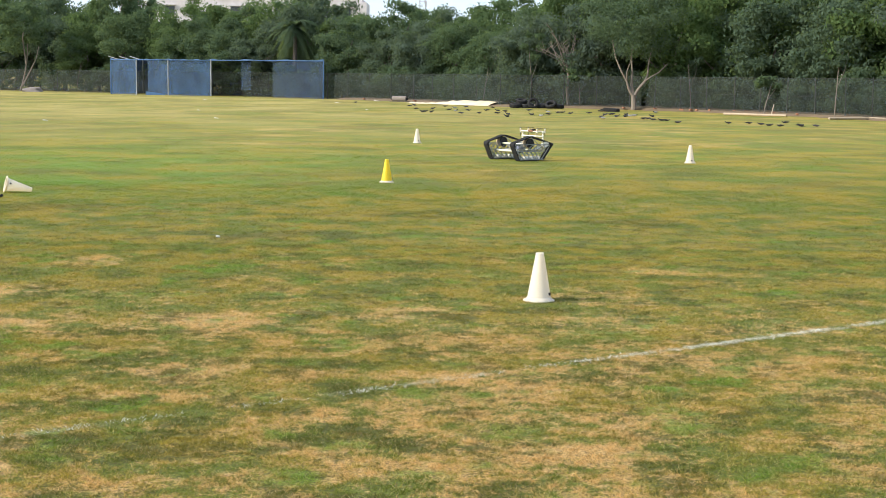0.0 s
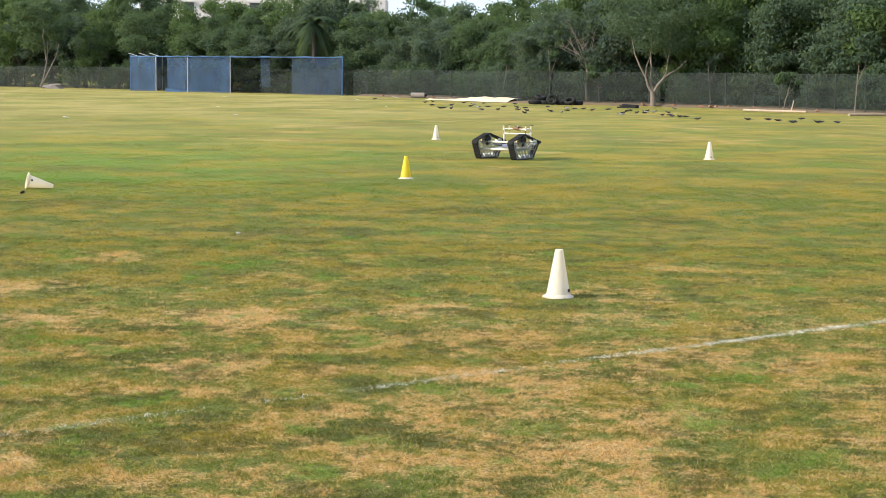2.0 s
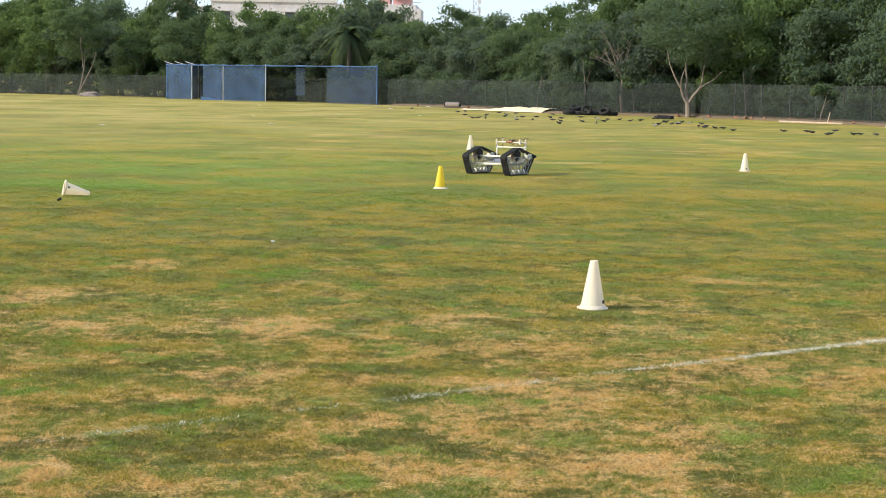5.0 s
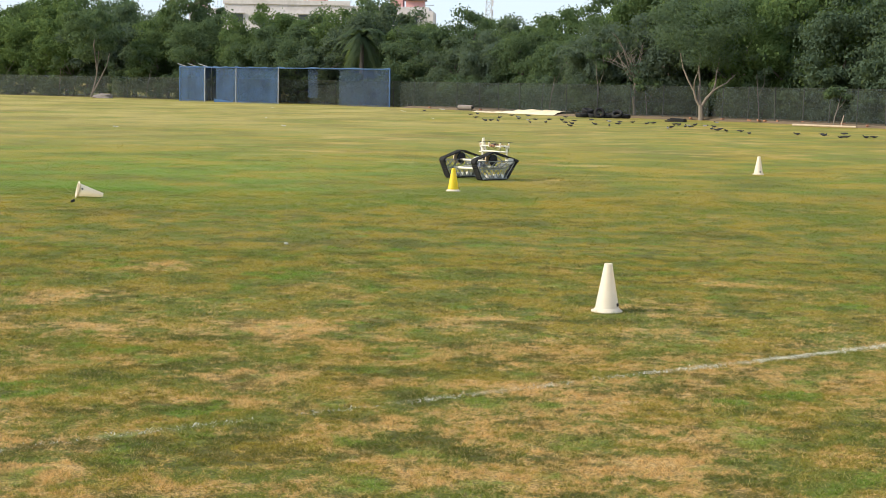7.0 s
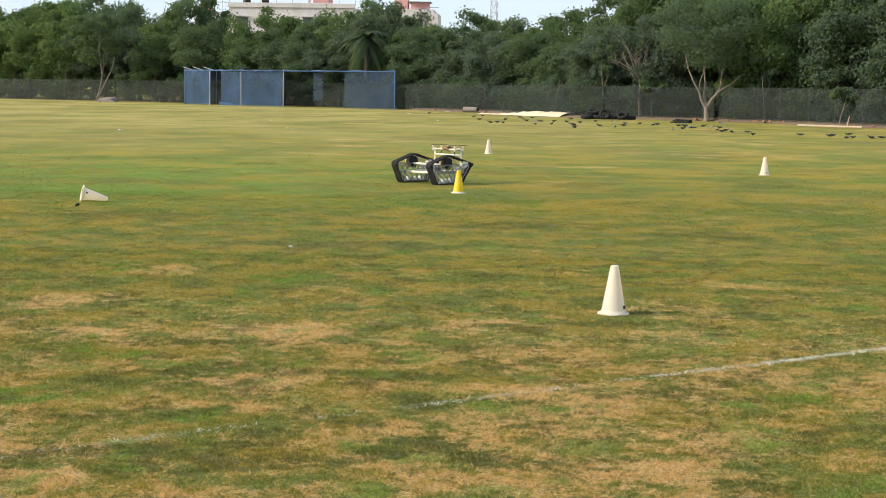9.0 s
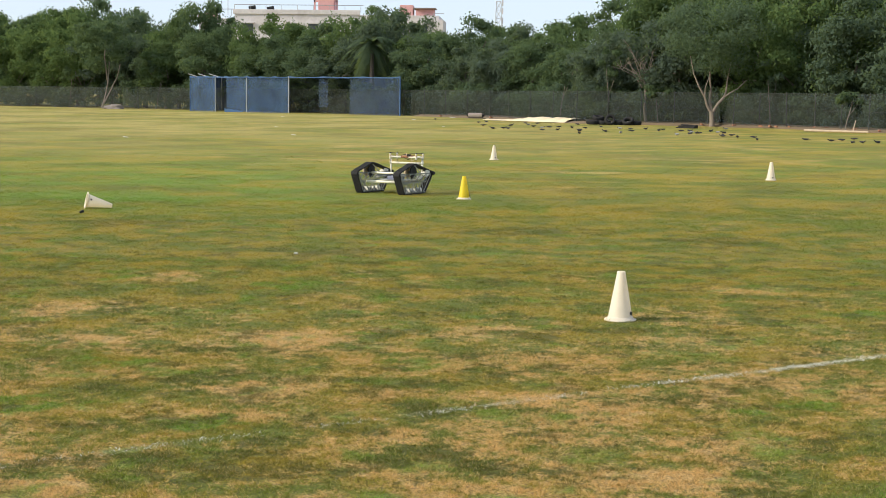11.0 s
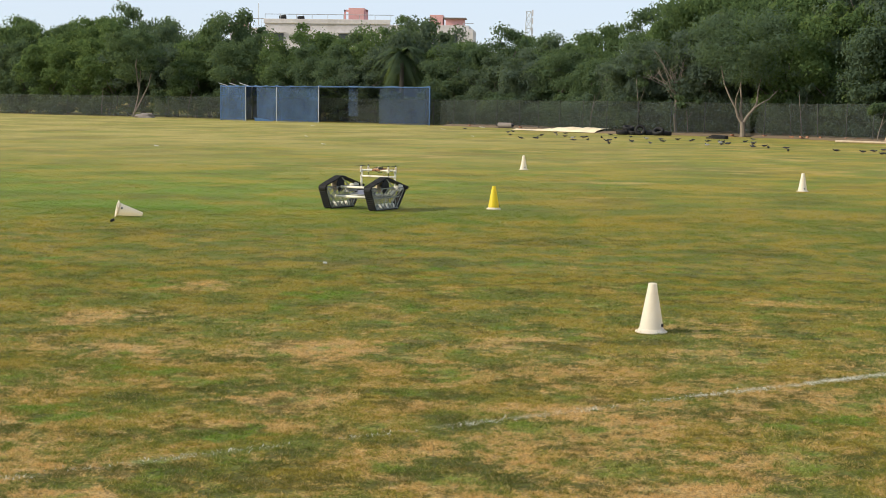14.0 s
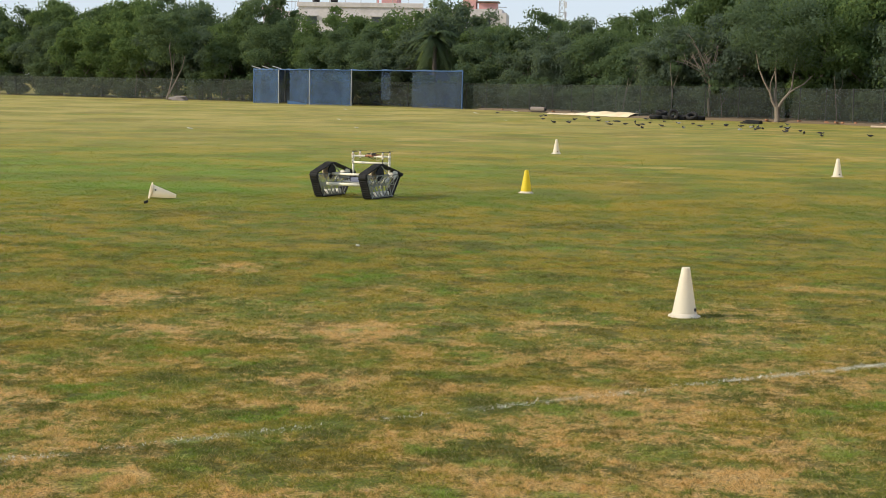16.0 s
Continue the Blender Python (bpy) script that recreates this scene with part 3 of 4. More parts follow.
    # portal that carries the drone
    for y in (-0.28, 0.28):
        part("portal_post", rod(B(), (-0.38, y, 0.20), (-0.38, y, 0.535), 0.015, sides=12), M_PVC, root, "white plastic post", smooth=True)
        part("pipe_joint", rod(B(), (-0.38, y, 0.50), (-0.38, y, 0.548), 0.021, sides=12), M_PVC, root, smooth=True)
        part("pipe_joint", rod(B(), (-0.38, y, 0.425), (-0.38, y, 0.468), 0.019, sides=12), M_PVC, root, smooth=True)
    part("portal_bar", rod(B(), (-0.38, -0.28, 0.445), (-0.38, 0.28, 0.445), 0.014, sides=12), M_PVC, root, "white plastic bar", smooth=True)
    for y in (-0.28, 0.28):
        part("portal_rail", rod(B(), (-0.38, y, 0.20), (0.0, y * 0.8, 0.20), 0.014, sides=12), M_PVC, root, smooth=True)
    return root


def make_drone():
    root = empty("drone", "small pale quadcopter drone resting on the robot's pipe frame", "drone")
    c = Vector((-0.38, 0.0, 0.535))
    part("body", box(B(), c.x, c.y, c.z + 0.005, 0.13, 0.13, 0.035, bevel=0.01), M_COPPER, root, "brown circuit body")
    part("top_plate", box(B(), c.x, c.y, c.z + 0.034, 0.09, 0.08, 0.010, bevel=0.003), M_RUBBER, root)
    rnd = random.Random(31)
    for i in range(7):
        bm, at = B(), c + Vector((rnd.uniform(-0.06, 0.06), rnd.uniform(-0.09, 0.05), 0.02))
        for j in range(5):
            q = at + Vector((rnd.uniform(-0.04, 0.04), rnd.uniform(-0.01, 0.055), rnd.uniform(-0.035, 0.035)))
            rod(bm, at, q, 0.0045, sides=5)
            at = q
        part("wire", bm, (M_COPPER, M_RUBBER, M_PLY)[i % 3], root)
    part("receiver", box(B(), c.x + 0.05, c.y + 0.07, c.z + 0.03, 0.05, 0.05, 0.03, bevel=0.004), M_RUBBER, root, "black receiver box")
    for s in (1, -1):
        part("cross_bar", rod(B(), c + Vector((-0.10, s * 0.23, 0)), c + Vector((0.10, s * 0.23, 0)), 0.010, sides=10), M_PVC, root, "cream cross tube")
    for sx in (1, -1):
        for sy in (1, -1):
            e = c + Vector((sx * 0.10, sy * 0.23, 0.0))
            arm = part("arm", rod(B(), c + Vector((sx * 0.04, sy * 0.05, 0)), e, 0.011, sides=10), M_PVC, root, "white arm tube")
            part("motor", rod(B(), e + Vector((0, 0, -0.03)), e + Vector((0, 0, 0.055)), 0.012, sides=12), M_PVC, arm, "pale motor pod")
            part("hub", rod(B(), e + Vector((0, 0, 0.055)), e + Vector((0, 0, 0.072)), 0.007, sides=8), M_RUBBER, arm)
            turn = pose(e.x, e.y, e.z + 0.062, 0, 0, 35 + 50 * sx + 20 * sy)
            bm = B()
            for s in (1, -1):
                box(bm, s * 0.055, 0, 0, 0.105, 0.016, 0.0035, turn @ pose(0, 0, 0, 8 * s, 0, 0))
            part("propeller", bm, M_RUBBER, arm, "dark propeller")
            part("collar", rod(B(), e + Vector((0, 0, 0.012)), e + Vector((0, 0, 0.034)), 0.018, sides=12), M_PLY, arm, "tan tape collar")
            part("skid", rod(B(), e + Vector((0, 0, -0.03)), e + Vector((0, 0, -0.09)), 0.005, sides=6), M_RUBBER, arm)
    return root


# ---- cricket nets ----
def sheet(bm, a, b, top_a, top_b, cols=14, rows=6, sag=0.05, seed=0, low=0.0):
    """A hanging net between two feet, with soft folds."""
    a, b = Vector(a), Vector(b)
    d = (b - a)
    nrm = Vector((d.y, -d.x, 0)).normalized()
    grid = []
    for j in range(rows + 1):
        line = []
        for i in range(cols + 1):
            f, g = i / cols, j / rows
            z = low + (top_a + (top_b - top_a) * f - low) * g - (sag * math.sin(math.pi * (f * 3 % 1)) if j == rows else 0)
            w = 0.10 * noise.noise((f * d.length * 0.9, seed, g * 0.6)) * (1 - 0.3 * g)
            p = a.lerp(b, f) + nrm * w
            line.append(bm.verts.new((p.x, p.y, z)))
        grid.append(line)
    for j in range(rows):
        for i in range(cols):
            bm.faces.new((grid[j][i], grid[j][i + 1], grid[j + 1][i + 1], grid[j + 1][i]))
    return bm


def make_nets():
    root = empty("practice_net", "blue cricket practice net cage on steel posts", "sports net")
    H = 2.62
    feet = {"w": (-24.9, 108.6), "a": (-22.7, 107.2), "b": (-20.1, 105.8), "c": (-16.7, 104.0), "d": (-8.2, 98.2)}
    for key, h in (("w", H), ("a", H), ("b", H), ("c", H), ("d", H - 0.08)):
        x, y = feet[key]
        part("post", rod(B(), (x, y, -0.05), (x, y, h), 0.045, sides=10), M_STEEL if key in "abc" else M_ROPE, root, "pale steel post" if key in "abc" else "blue post")
    back = Vector((-1.3, 8.6, 0))
    for key in "wabcd":
        x, y = feet[key]
        part("back_post", rod(B(), (x + back.x, y + back.y, -0.05), (x + back.x, y + back.y, H), 0.04, sides=8), M_STEEL, root)
        part("roof_wire", rod(B(), (x, y, H), (x + back.x, y + back.y, H), 0.03, sides=6), M_ROPE, root)
    f3 = {k: Vector((*v, 0)) for k, v in feet.items()}
    panels = (("w", "a", M_NET, 1), ("b", "c", M_NET, 3))
    for a, b, mat, seed in panels:
        part("net_panel", sheet(B(), f3[a], f3[b], H, H, seed=seed), mat, root, "hanging blue net")
    g = f3["a"].lerp(f3["b"], 0.36)
    part("net_panel", sheet(B(), g, f3["b"], H, H, seed=2), M_NET, root, "hanging blue net")
    g = f3["c"].lerp(f3["d"], 0.56)
    part("net_panel", sheet(B(), g, f3["d"], H - 0.05, H - 0.08, seed=4), M_NETD, root, "thin blue net")
    g = f3["c"].lerp(f3["d"], 0.28)
    part("net_panel", sheet(B(), g, g + Vector((0.7, -0.3, 0)), H, H, cols=6, seed=6, low=0.5), M_NETD, root, "gathered blue net")
    part("net_panel", sheet(B(), f3["w"] + back, f3["d"] + back, H, H, cols=30, seed=5), M_NETB, root, "dense navy back net")
    for key in "wabcd":
        part("net_panel", sheet(B(), f3[key], f3[key] + back, H, H, seed=ord(key)), M_NETD, root, "dividing net")
    # roof nets and the hem along the top
    bm = B()
    q = [bm.verts.new(p) for p in (f3["w"] + Vector((0, 0, H)), f3["d"] + Vector((0, 0, H - 0.08)), f3["d"] + back + Vector((0, 0, H)), f3["w"] + back + Vector((0, 0, H)))]
    bm.faces.new(q)
    bmesh.ops.subdivide_edges(bm, edges=bm.edges[:], cuts=12, use_grid_fill=True)
    for v in bm.verts:
        v.co.z -= 0.12 * abs(noise.noise(v.co * 0.5))
    part("roof_net", bm, M_NETD, root, "sagging roof net")
    for a, b in ("wa", "ab", "bc", "cd"):
        bm = sheet(B(), f3[a] - Vector((0, 0.05, 0)), f3[b] - Vector((0, 0.05, 0)), H + 0.03, H + 0.03, cols=16, rows=2, sag=0.12, seed=9, low=H - 0.11)
        part("hem", bm, M_ROPE, root, "blue net hem")
    for i in range(3):
        p = f3["w"].lerp(f3["a"], i / 2.4)
        part("arm", rod(B(), (p.x - 0.15, p.y - 0.05, H + 0.16), (p.x + 0.6, p.y - 0.35, H - 0.04), 0.028, sides=6), M_STEEL, root, "angled pale arm")
    # a broken roller blind of netting on the ground inside
    part("fallen_net", sheet(B(), f3["b"] + Vector((-1.6, -0.2, 0)), f3["b"] + Vector((-0.2, -0.3, 0)), 0.30, 0.12, cols=8, rows=2, seed=12), M_ROPE, root)


# ---- fence ----
def make_fence():
    root = empty("fence", "green mesh boundary fence on thin posts along the field", "fence")
    H = 1.75
    N = 44
    rnd = random.Random(8)
    pts = [fence_line(0.0 + i / N) for i in range(N + 1)]
    bm = rod(B(), (0, 0, -0.1), (0, 0, H + 0.04), 0.026, sides=8)
    post_mesh = mesh("post", bm, M_POST)
    for i, p in enumerate(pts):
        post = new("post", post_mesh)
        post.parent = root
        post.matrix_basis = pose(p.x, p.y, 0, rnd.uniform(-2, 2), rnd.uniform(-2, 2), 0)
        if i:
            q = pts[i - 1]
            panel = sheet(B(), (q.x, q.y, 0), (p.x, p.y, 0), H, H, cols=10, rows=4, sag=0.03, seed=i)
            part("mesh_panel", panel, M_MESH, root)
            for z in (H - 0.02, 0.9):
                part("wire", rod(B(), (q.x, q.y, z), (p.x, p.y, z), 0.006, sides=5), M_POST, root)


# ---- trees ----
def crown_mesh(name, seed, radius, height, clumps, leaves, size, material, flat=0.0, droop=0.0, bottom=0.0):
    """Leaf clumps through an uneven crown: each leaf a folded blade of two triangles."""
    rng = np.random.default_rng(seed)
    centres = []
    while len(centres) < clumps:
        p = rng.uniform(-1, 1, 3)
        r = np.linalg.norm(p)
        if 0.45 < r < 1.0 or (r < 0.45 and rng.random() < 0.2):
            k = 1 + 0.35 * math.sin(3 * math.atan2(p[1], p[0]) + seed) * rng.random()
            centres.append((p[0] * radius * k, p[1] * radius * k, bottom + (p[2] * 0.5 + 0.5) * (height - bottom)))
    c = np.array(centres)
    crad = radius * rng.uniform(0.16, 0.36, clumps)
    idx = rng.integers(0, clumps, clumps * leaves)
    d = rng.normal(0, 1, (len(idx), 3))
    d /= np.linalg.norm(d, axis=1)[:, None]
    rad = crad[idx] * rng.random(len(idx)) ** 0.45
    p = c[idx] + d * rad[:, None] * np.array((1.25, 1.25, 0.72))
    p[:, 2] -= droop * rng.random(len(idx)) * rad
    out = d + rng.normal(0, 0.55, d.shape) + np.array((0, 0, 0.10))
    u = np.cross(out, rng.normal(0, 1, d.shape))
    u[:, 2] -= 0.3
    u /= np.linalg.norm(u, axis=1)[:, None]
    w = np.cross(u, out)
    w /= np.linalg.norm(w, axis=1)[:, None]
    s = size * rng.uniform(0.55, 1.35, len(idx))[:, None]
    v = np.stack([p - w * s * 0.34, p + w * s * 0.34, p + u * s], 1).reshape(-1, 3)
    return soup(name, v, np.arange(len(v)).reshape(-1, 3), material)


def limbs(bm, seed, height, base, spread, n=5, start=0.3):
    rnd = random.Random(seed)
    trunk = [Vector((0, 0, -0.1))]
    for i in range(1, 5):
        trunk.append(Vector((rnd.uniform(-0.12, 0.12) * i, rnd.uniform(-0.12, 0.12) * i, height * i / 5)))
    for i in range(4):
        rod(bm, trunk[i], trunk[i + 1], base * (1 - i * 0.2), base * (1 - (i + 1) * 0.2), 7)
    for i in range(n):
        f = rnd.uniform(start, 0.75) * 4
        p = trunk[int(f)].lerp(trunk[int(f) + 1], f % 1)
        a = rnd.uniform(0, 6.28)
        q = p + Vector((math.cos(a) * spread * 0.5, math.sin(a) * spread * 0.5, height * 0.2))
        r = q + Vector((math.cos(a + 0.4) * spread * 0.4, math.sin(a + 0.4) * spread * 0.4, height * rnd.uniform(0.05, 0.25)))
        rod(bm, p, q, base * 0.45, base * 0.28, 6), rod(bm, q, r, base * 0.28, base * 0.1, 6)
    return bm


SKY = ((-0.46, 0.050), (-0.374, 0.0475), (-0.318, 0.0545), (-0.29, 0.061), (-0.252, 0.050), (-0.238, 0.050), (-0.222, 0.061), (-0.206, 0.047), (-0.195, 0.047), (-0.164, 0.050), (-0.133, 0.048),
       (-0.094, 0.060), (-0.071, 0.052), (-0.043, 0.048), (-0.026, 0.0625), (-0.0085, 0.050), (0.0225, 0.0475), (0.042, 0.056), (0.065, 0.064), (0.084, 0.074),
       (0.121, 0.090), (0.2, 0.100), (0.32, 0.115), (0.7, 0.16))


def skyline(x, y):
    """Height of the wood's outline over a spot of the plan."""
    az = math.atan2(x, y)
    for (a, e), (b, f) in zip(SKY, SKY[1:]):
        if a <= az <= b:
            return 1.5 + math.hypot(x, y) * (0.003 + e + (f - e) * (az - a) / (b - a))
    return 8.0


# palm, forked tree, bare tree, leaning tree: nothing grows in front of these
CLEAR = ((-10.95, 106.5, 0.018), (9.69, 75.9, 0.022), (6.4, 80.0, 0.010), (-34.6, 119.5, 0.010))


def make_woods():
    rnd = random.Random(21)
    kinds = []
    for i in range(5):
        mat = (M_LEAF, M_LEAFB, M_LEAFG, M_LEAFB, M_LEAF)[i]
        tree = empty("tree", "dense green scrub tree behind the fence", "tree", "trees along the field")
        part("trunk", limbs(B(), 30 + i, 4.6, 0.15, 2.2), M_BARK if i % 2 else M_BARKD, tree)
        crown = new("crown", crown_mesh("crown", 50 + i, 2.35, 6.0, 60, 270, 0.165, mat, droop=0.6, bottom=1.0))
        crown.parent = tree
        kinds.append(tree)
    shrubs = []
    for i in range(3):
        shrub = empty("shrub", "leafy undergrowth beneath the trees", "shrub", "undergrowth along the field")
        part("stem", limbs(B(), 70 + i, 1.4, 0.05, 1.0, 6, 0.1), M_BARKD, shrub)
        crown = new("crown", crown_mesh("crown", 80 + i, 1.6, 2.3, 24, 190, 0.15, M_LEAF, bottom=0.1))
        crown.parent = shrub
        shrubs.append(shrub)
    first = set()

    def place(src, m, k=1.0):
        if src.name in first:
            src = copy_thing(src, m)
        else:
            first.add(src.name)
            src.matrix_basis = m
        wide = (k * 0.45 + 0.65) if k > 1 else k ** 0.5
        src.scale = (wide, wide, k)

    # rows of trees behind the fence, the rear ones reaching the skyline
    for row, (gap, off, share) in enumerate(((3.6, 3.8, 0.80), (3.6, 7.5, 0.98), (5.2, 13.0, 1.0))):
        length, steps = 0.0, 600
        for i in range(steps):
            p, q = fence_line(i / steps), fence_line((i + 1) / steps)
            d = q - p
            length += d.length
            if length < gap * rnd.uniform(0.8, 1.2):
                continue
            length = 0.0
            d.normalize()
            x, y = p.x - d.y * off * rnd.uniform(0.8, 1.25), p.y + d.x * off * rnd.uniform(0.8, 1.25)
            h = skyline(x, y) * share * rnd.uniform(0.86, 1.02)
            if row == 1:
                h = skyline(x, y) * rnd.uniform(0.84, 1.03)
            k = h / 6.0
            if any(abs(math.atan2(x, y) - math.atan2(cx, cy)) < w and math.hypot(x, y) < math.hypot(cx, cy) + 2.0 for cx, cy, w in CLEAR):
                continue
            place(rnd.choice(kinds), pose(x, y, -0.1, 0, 0, rnd.uniform(0, 360)), k)
    for i in range(110):
        p, q = fence_line(i / 110), fence_line((i + 1) / 110)
        d = (q - p).normalized()
        off = rnd.uniform(2.3, 4.2)
        place(rnd.choice(shrubs), pose(p.x - d.y * off, p.y + d.x * off, -0.05, 0, 0, rnd.uniform(0, 360)))


# ---- single trees ----
def branch(bm, pts, r0, r1, sides=7):
    n = len(pts) - 1
    for i in range(n):
        rod(bm, pts[i], pts[i + 1], r0 + (r1 - r0) * i / n, r0 + (r1 - r0) * (i + 1) / n, sides)


def make_single_trees():
    # forked tree with pale limbs just in front of the fence
    tree = empty("tree", "forked tree with pale grey limbs and airy green crown", "tree", "trees along the field", at=pose(9.80, 75.7, 0))
    bm = B()
    branch(bm, [(0, 0, -0.05), (0.02, 0, 0.12), (0.0, 0, 0.4), (-0.03, 0, 0.78)], 0.155, 0.115, 10)
    part("trunk", bm, M_BARK, tree, "pale grey trunk")
    for pts, a in (([(-0.06, 0, 0.72), (-0.26, 0, 1.05), (-0.40, -0.05, 1.5), (-0.75, -0.1, 2.1), (-1.0, 0, 2.7), (-1.2, 0, 3.6)], 0.085),
                   ([(-0.03, 0, 0.75), (-0.12, 0.1, 1.3), (-0.08, 0.2, 1.9), (-0.16, 0.2, 2.7), (-0.1, 0.1, 3.6)], 0.08),
                   ([(0.02, 0, 0.70), (0.24, -0.05, 1.12), (0.52, -0.05, 1.45), (0.68, 0, 1.8), (0.72, 0, 2.4), (0.9, 0.1, 3.3)], 0.085),
                   ([(0.55, -0.05, 1.5), (0.85, -0.1, 1.72), (1.25, -0.1, 1.95), (1.7, 0, 2.4)], 0.045),
                   ([(-0.4, -0.05, 1.5), (-0.42, -0.3, 2.0), (-0.2, -0.4, 2.7)], 0.04)):
        bm = B()
        branch(bm, pts, a, 0.025)
        part("limb", bm, M_BARK, tree, "pale grey limb")
    crown = new("crown", crown_mesh("crown", 91, 2.9, 6.6, 48, 230, 0.13, M_LEAF, bottom=2.9))
    crown.parent = tree
    # leafless tree
    tree = empty("bare_tree", "leafless grey tree standing at the wood's edge", "tree", at=pose(6.2, 79.6, 0))
    rnd = random.Random(5)
    bm = B()
    branch(bm, [(0.55, 0, -0.05), (0.45, 0, 0.9), (0.5, 0, 1.8), (0.35, 0, 2.6)], 0.09, 0.05)
    part("trunk", bm, M_BARK, tree)
    for i in range(13):
        a = Vector((0.40 + rnd.uniform(-0.1, 0.1), 0, rnd.uniform(1.8, 2.6)))
        d = Vector((rnd.uniform(-1.3, 0.9), rnd.uniform(-0.5, 0.3), rnd.uniform(0.5, 1.6)))
        bm = B()
        branch(bm, [a, a + d * 0.5 + Vector((rnd.uniform(-0.1, 0.1), 0, 0)), a + d, a + d * 1.3 + Vector((rnd.uniform(-0.2, 0.2), 0, -0.1))], 0.035, 0.010, 5)
        for j in range(3):
            p = a + d * rnd.uniform(0.4, 1.1)
            branch(bm, [p, p + Vector((rnd.uniform(-0.4, 0.4), 0, rnd.uniform(0.1, 0.5)))], 0.015, 0.006, 4)
        part("branch", bm, M_BARK, tree, "bare grey branch")
    # slender pale stems by the fence
    for x, y, h, lean in ((7.25, 78.1, 1.6, -0.12), (15.0, 68.5, 1.4, 0.3), (17.0, 63.5, 2.6, 0.1), (12.6, 74.6, 2.4, -0.2), (2.2, 84.6, 2.6, 0.35), (4.9, 80.6, 3.0, -0.3), (-30, 118.6, 3.0, 0.5), (-38.5, 122.5, 2.4, 0.2)):
        tree = empty("sapling", "slender pale-stemmed sapling beside the fence", "tree", "saplings by the fence", at=pose(x, y, 0))
        bm = B()
        branch(bm, [(0, 0, -0.05), (lean * 0.2, 0, h * 0.3), (lean * 0.7, 0, h * 0.7), (lean, 0, h)], 0.028, 0.014, 6)
        branch(bm, [(lean * 0.5, 0, h * 0.5), (lean * 0.5 + 0.3, 0, h * 0.8), (lean + 0.4, 0, h * 1.1)], 0.016, 0.008, 5)
        part("trunk", bm, M_BARK, tree)
        crown = new("crown", crown_mesh("crown", int(h * 100) + int(x), 0.7, h * 1.5, 9, 90, 0.15, M_LEAF, bottom=h * 0.85))
        crown.parent = tree
    # leaning tree by the heap
    tree = empty("tree", "thin leaning tree with pale stems by a grey heap", "tree", "trees along the field", at=pose(-34.5, 118.2, 0))
    for pts in ([(0, 0, -0.1), (0.35, 0, 1.1), (0.6, 0, 2.3), (0.7, 0, 3.8)], [(0.2, 0, 0.4), (0.8, 0, 1.5), (1.35, 0, 2.6), (1.6, 0, 3.6)], [(0.55, 0, 2.2), (0.3, 0, 4.2), (0.5, 0, 6.0)]):
        bm = B()
        branch(bm, pts, 0.065, 0.03)
        part("limb", bm, M_BARK, tree, "pale grey stem")
    crown = new("crown", crown_mesh("crown", 95, 2.4, 7.4, 34, 200, 0.2, M_LEAF, bottom=3.2))
    crown.parent = tree


def make_palm():
    tree = empty("date_palm", "date palm with drooping grey-green fronds among the trees", "palm tree", at=pose(-10.95, 106.2, 0))
    part("trunk", lathe(B(), [(0.20 - 0.006 * i + 0.03 * (i % 2), 0.33 * i - 0.1) for i in range(17)], 12), M_BARKD, tree, "rough dark trunk")
    rnd = random.Random(3)
    for i in range(70):
        az, up = rnd.uniform(0, 6.28), rnd.uniform(-1.3, 1.2)
        length = rnd.uniform(1.6, 2.3)
        d = Vector((math.cos(az), math.sin(az), 0))
        spine = []
        for j in range(13):
            f = j / 12
            spine.append(Vector((0, 0, 5.05)) + d * length * f * math.cos(up * 0.6) + Vector((0, 0, length * (f * math.sin(up) - 0.75 * f * f))))
        bm = B()
        for j in range(1, 13):
            t = (spine[j] - spine[j - 1]).normalized()
            side = t.cross(Vector((0, 0, 1))).normalized()
            for s in (1, -1):
                for o in (0, 0.5):
                    p = spine[j - 1].lerp(spine[j], o)
                    tip = p + side * s * 0.50 * (1 - 0.5 * j / 12) + t * 0.22 + Vector((0, 0, -0.10 + rnd.uniform(-0.06, 0.06)))
                    bm.faces.new([bm.verts.new(q) for q in (p - t * 0.045, p + t * 0.045, tip)])
        rod(bm, spine[0], spine[6], 0.018, 0.01, 4)
        part("frond", bm, M_PALM, tree)


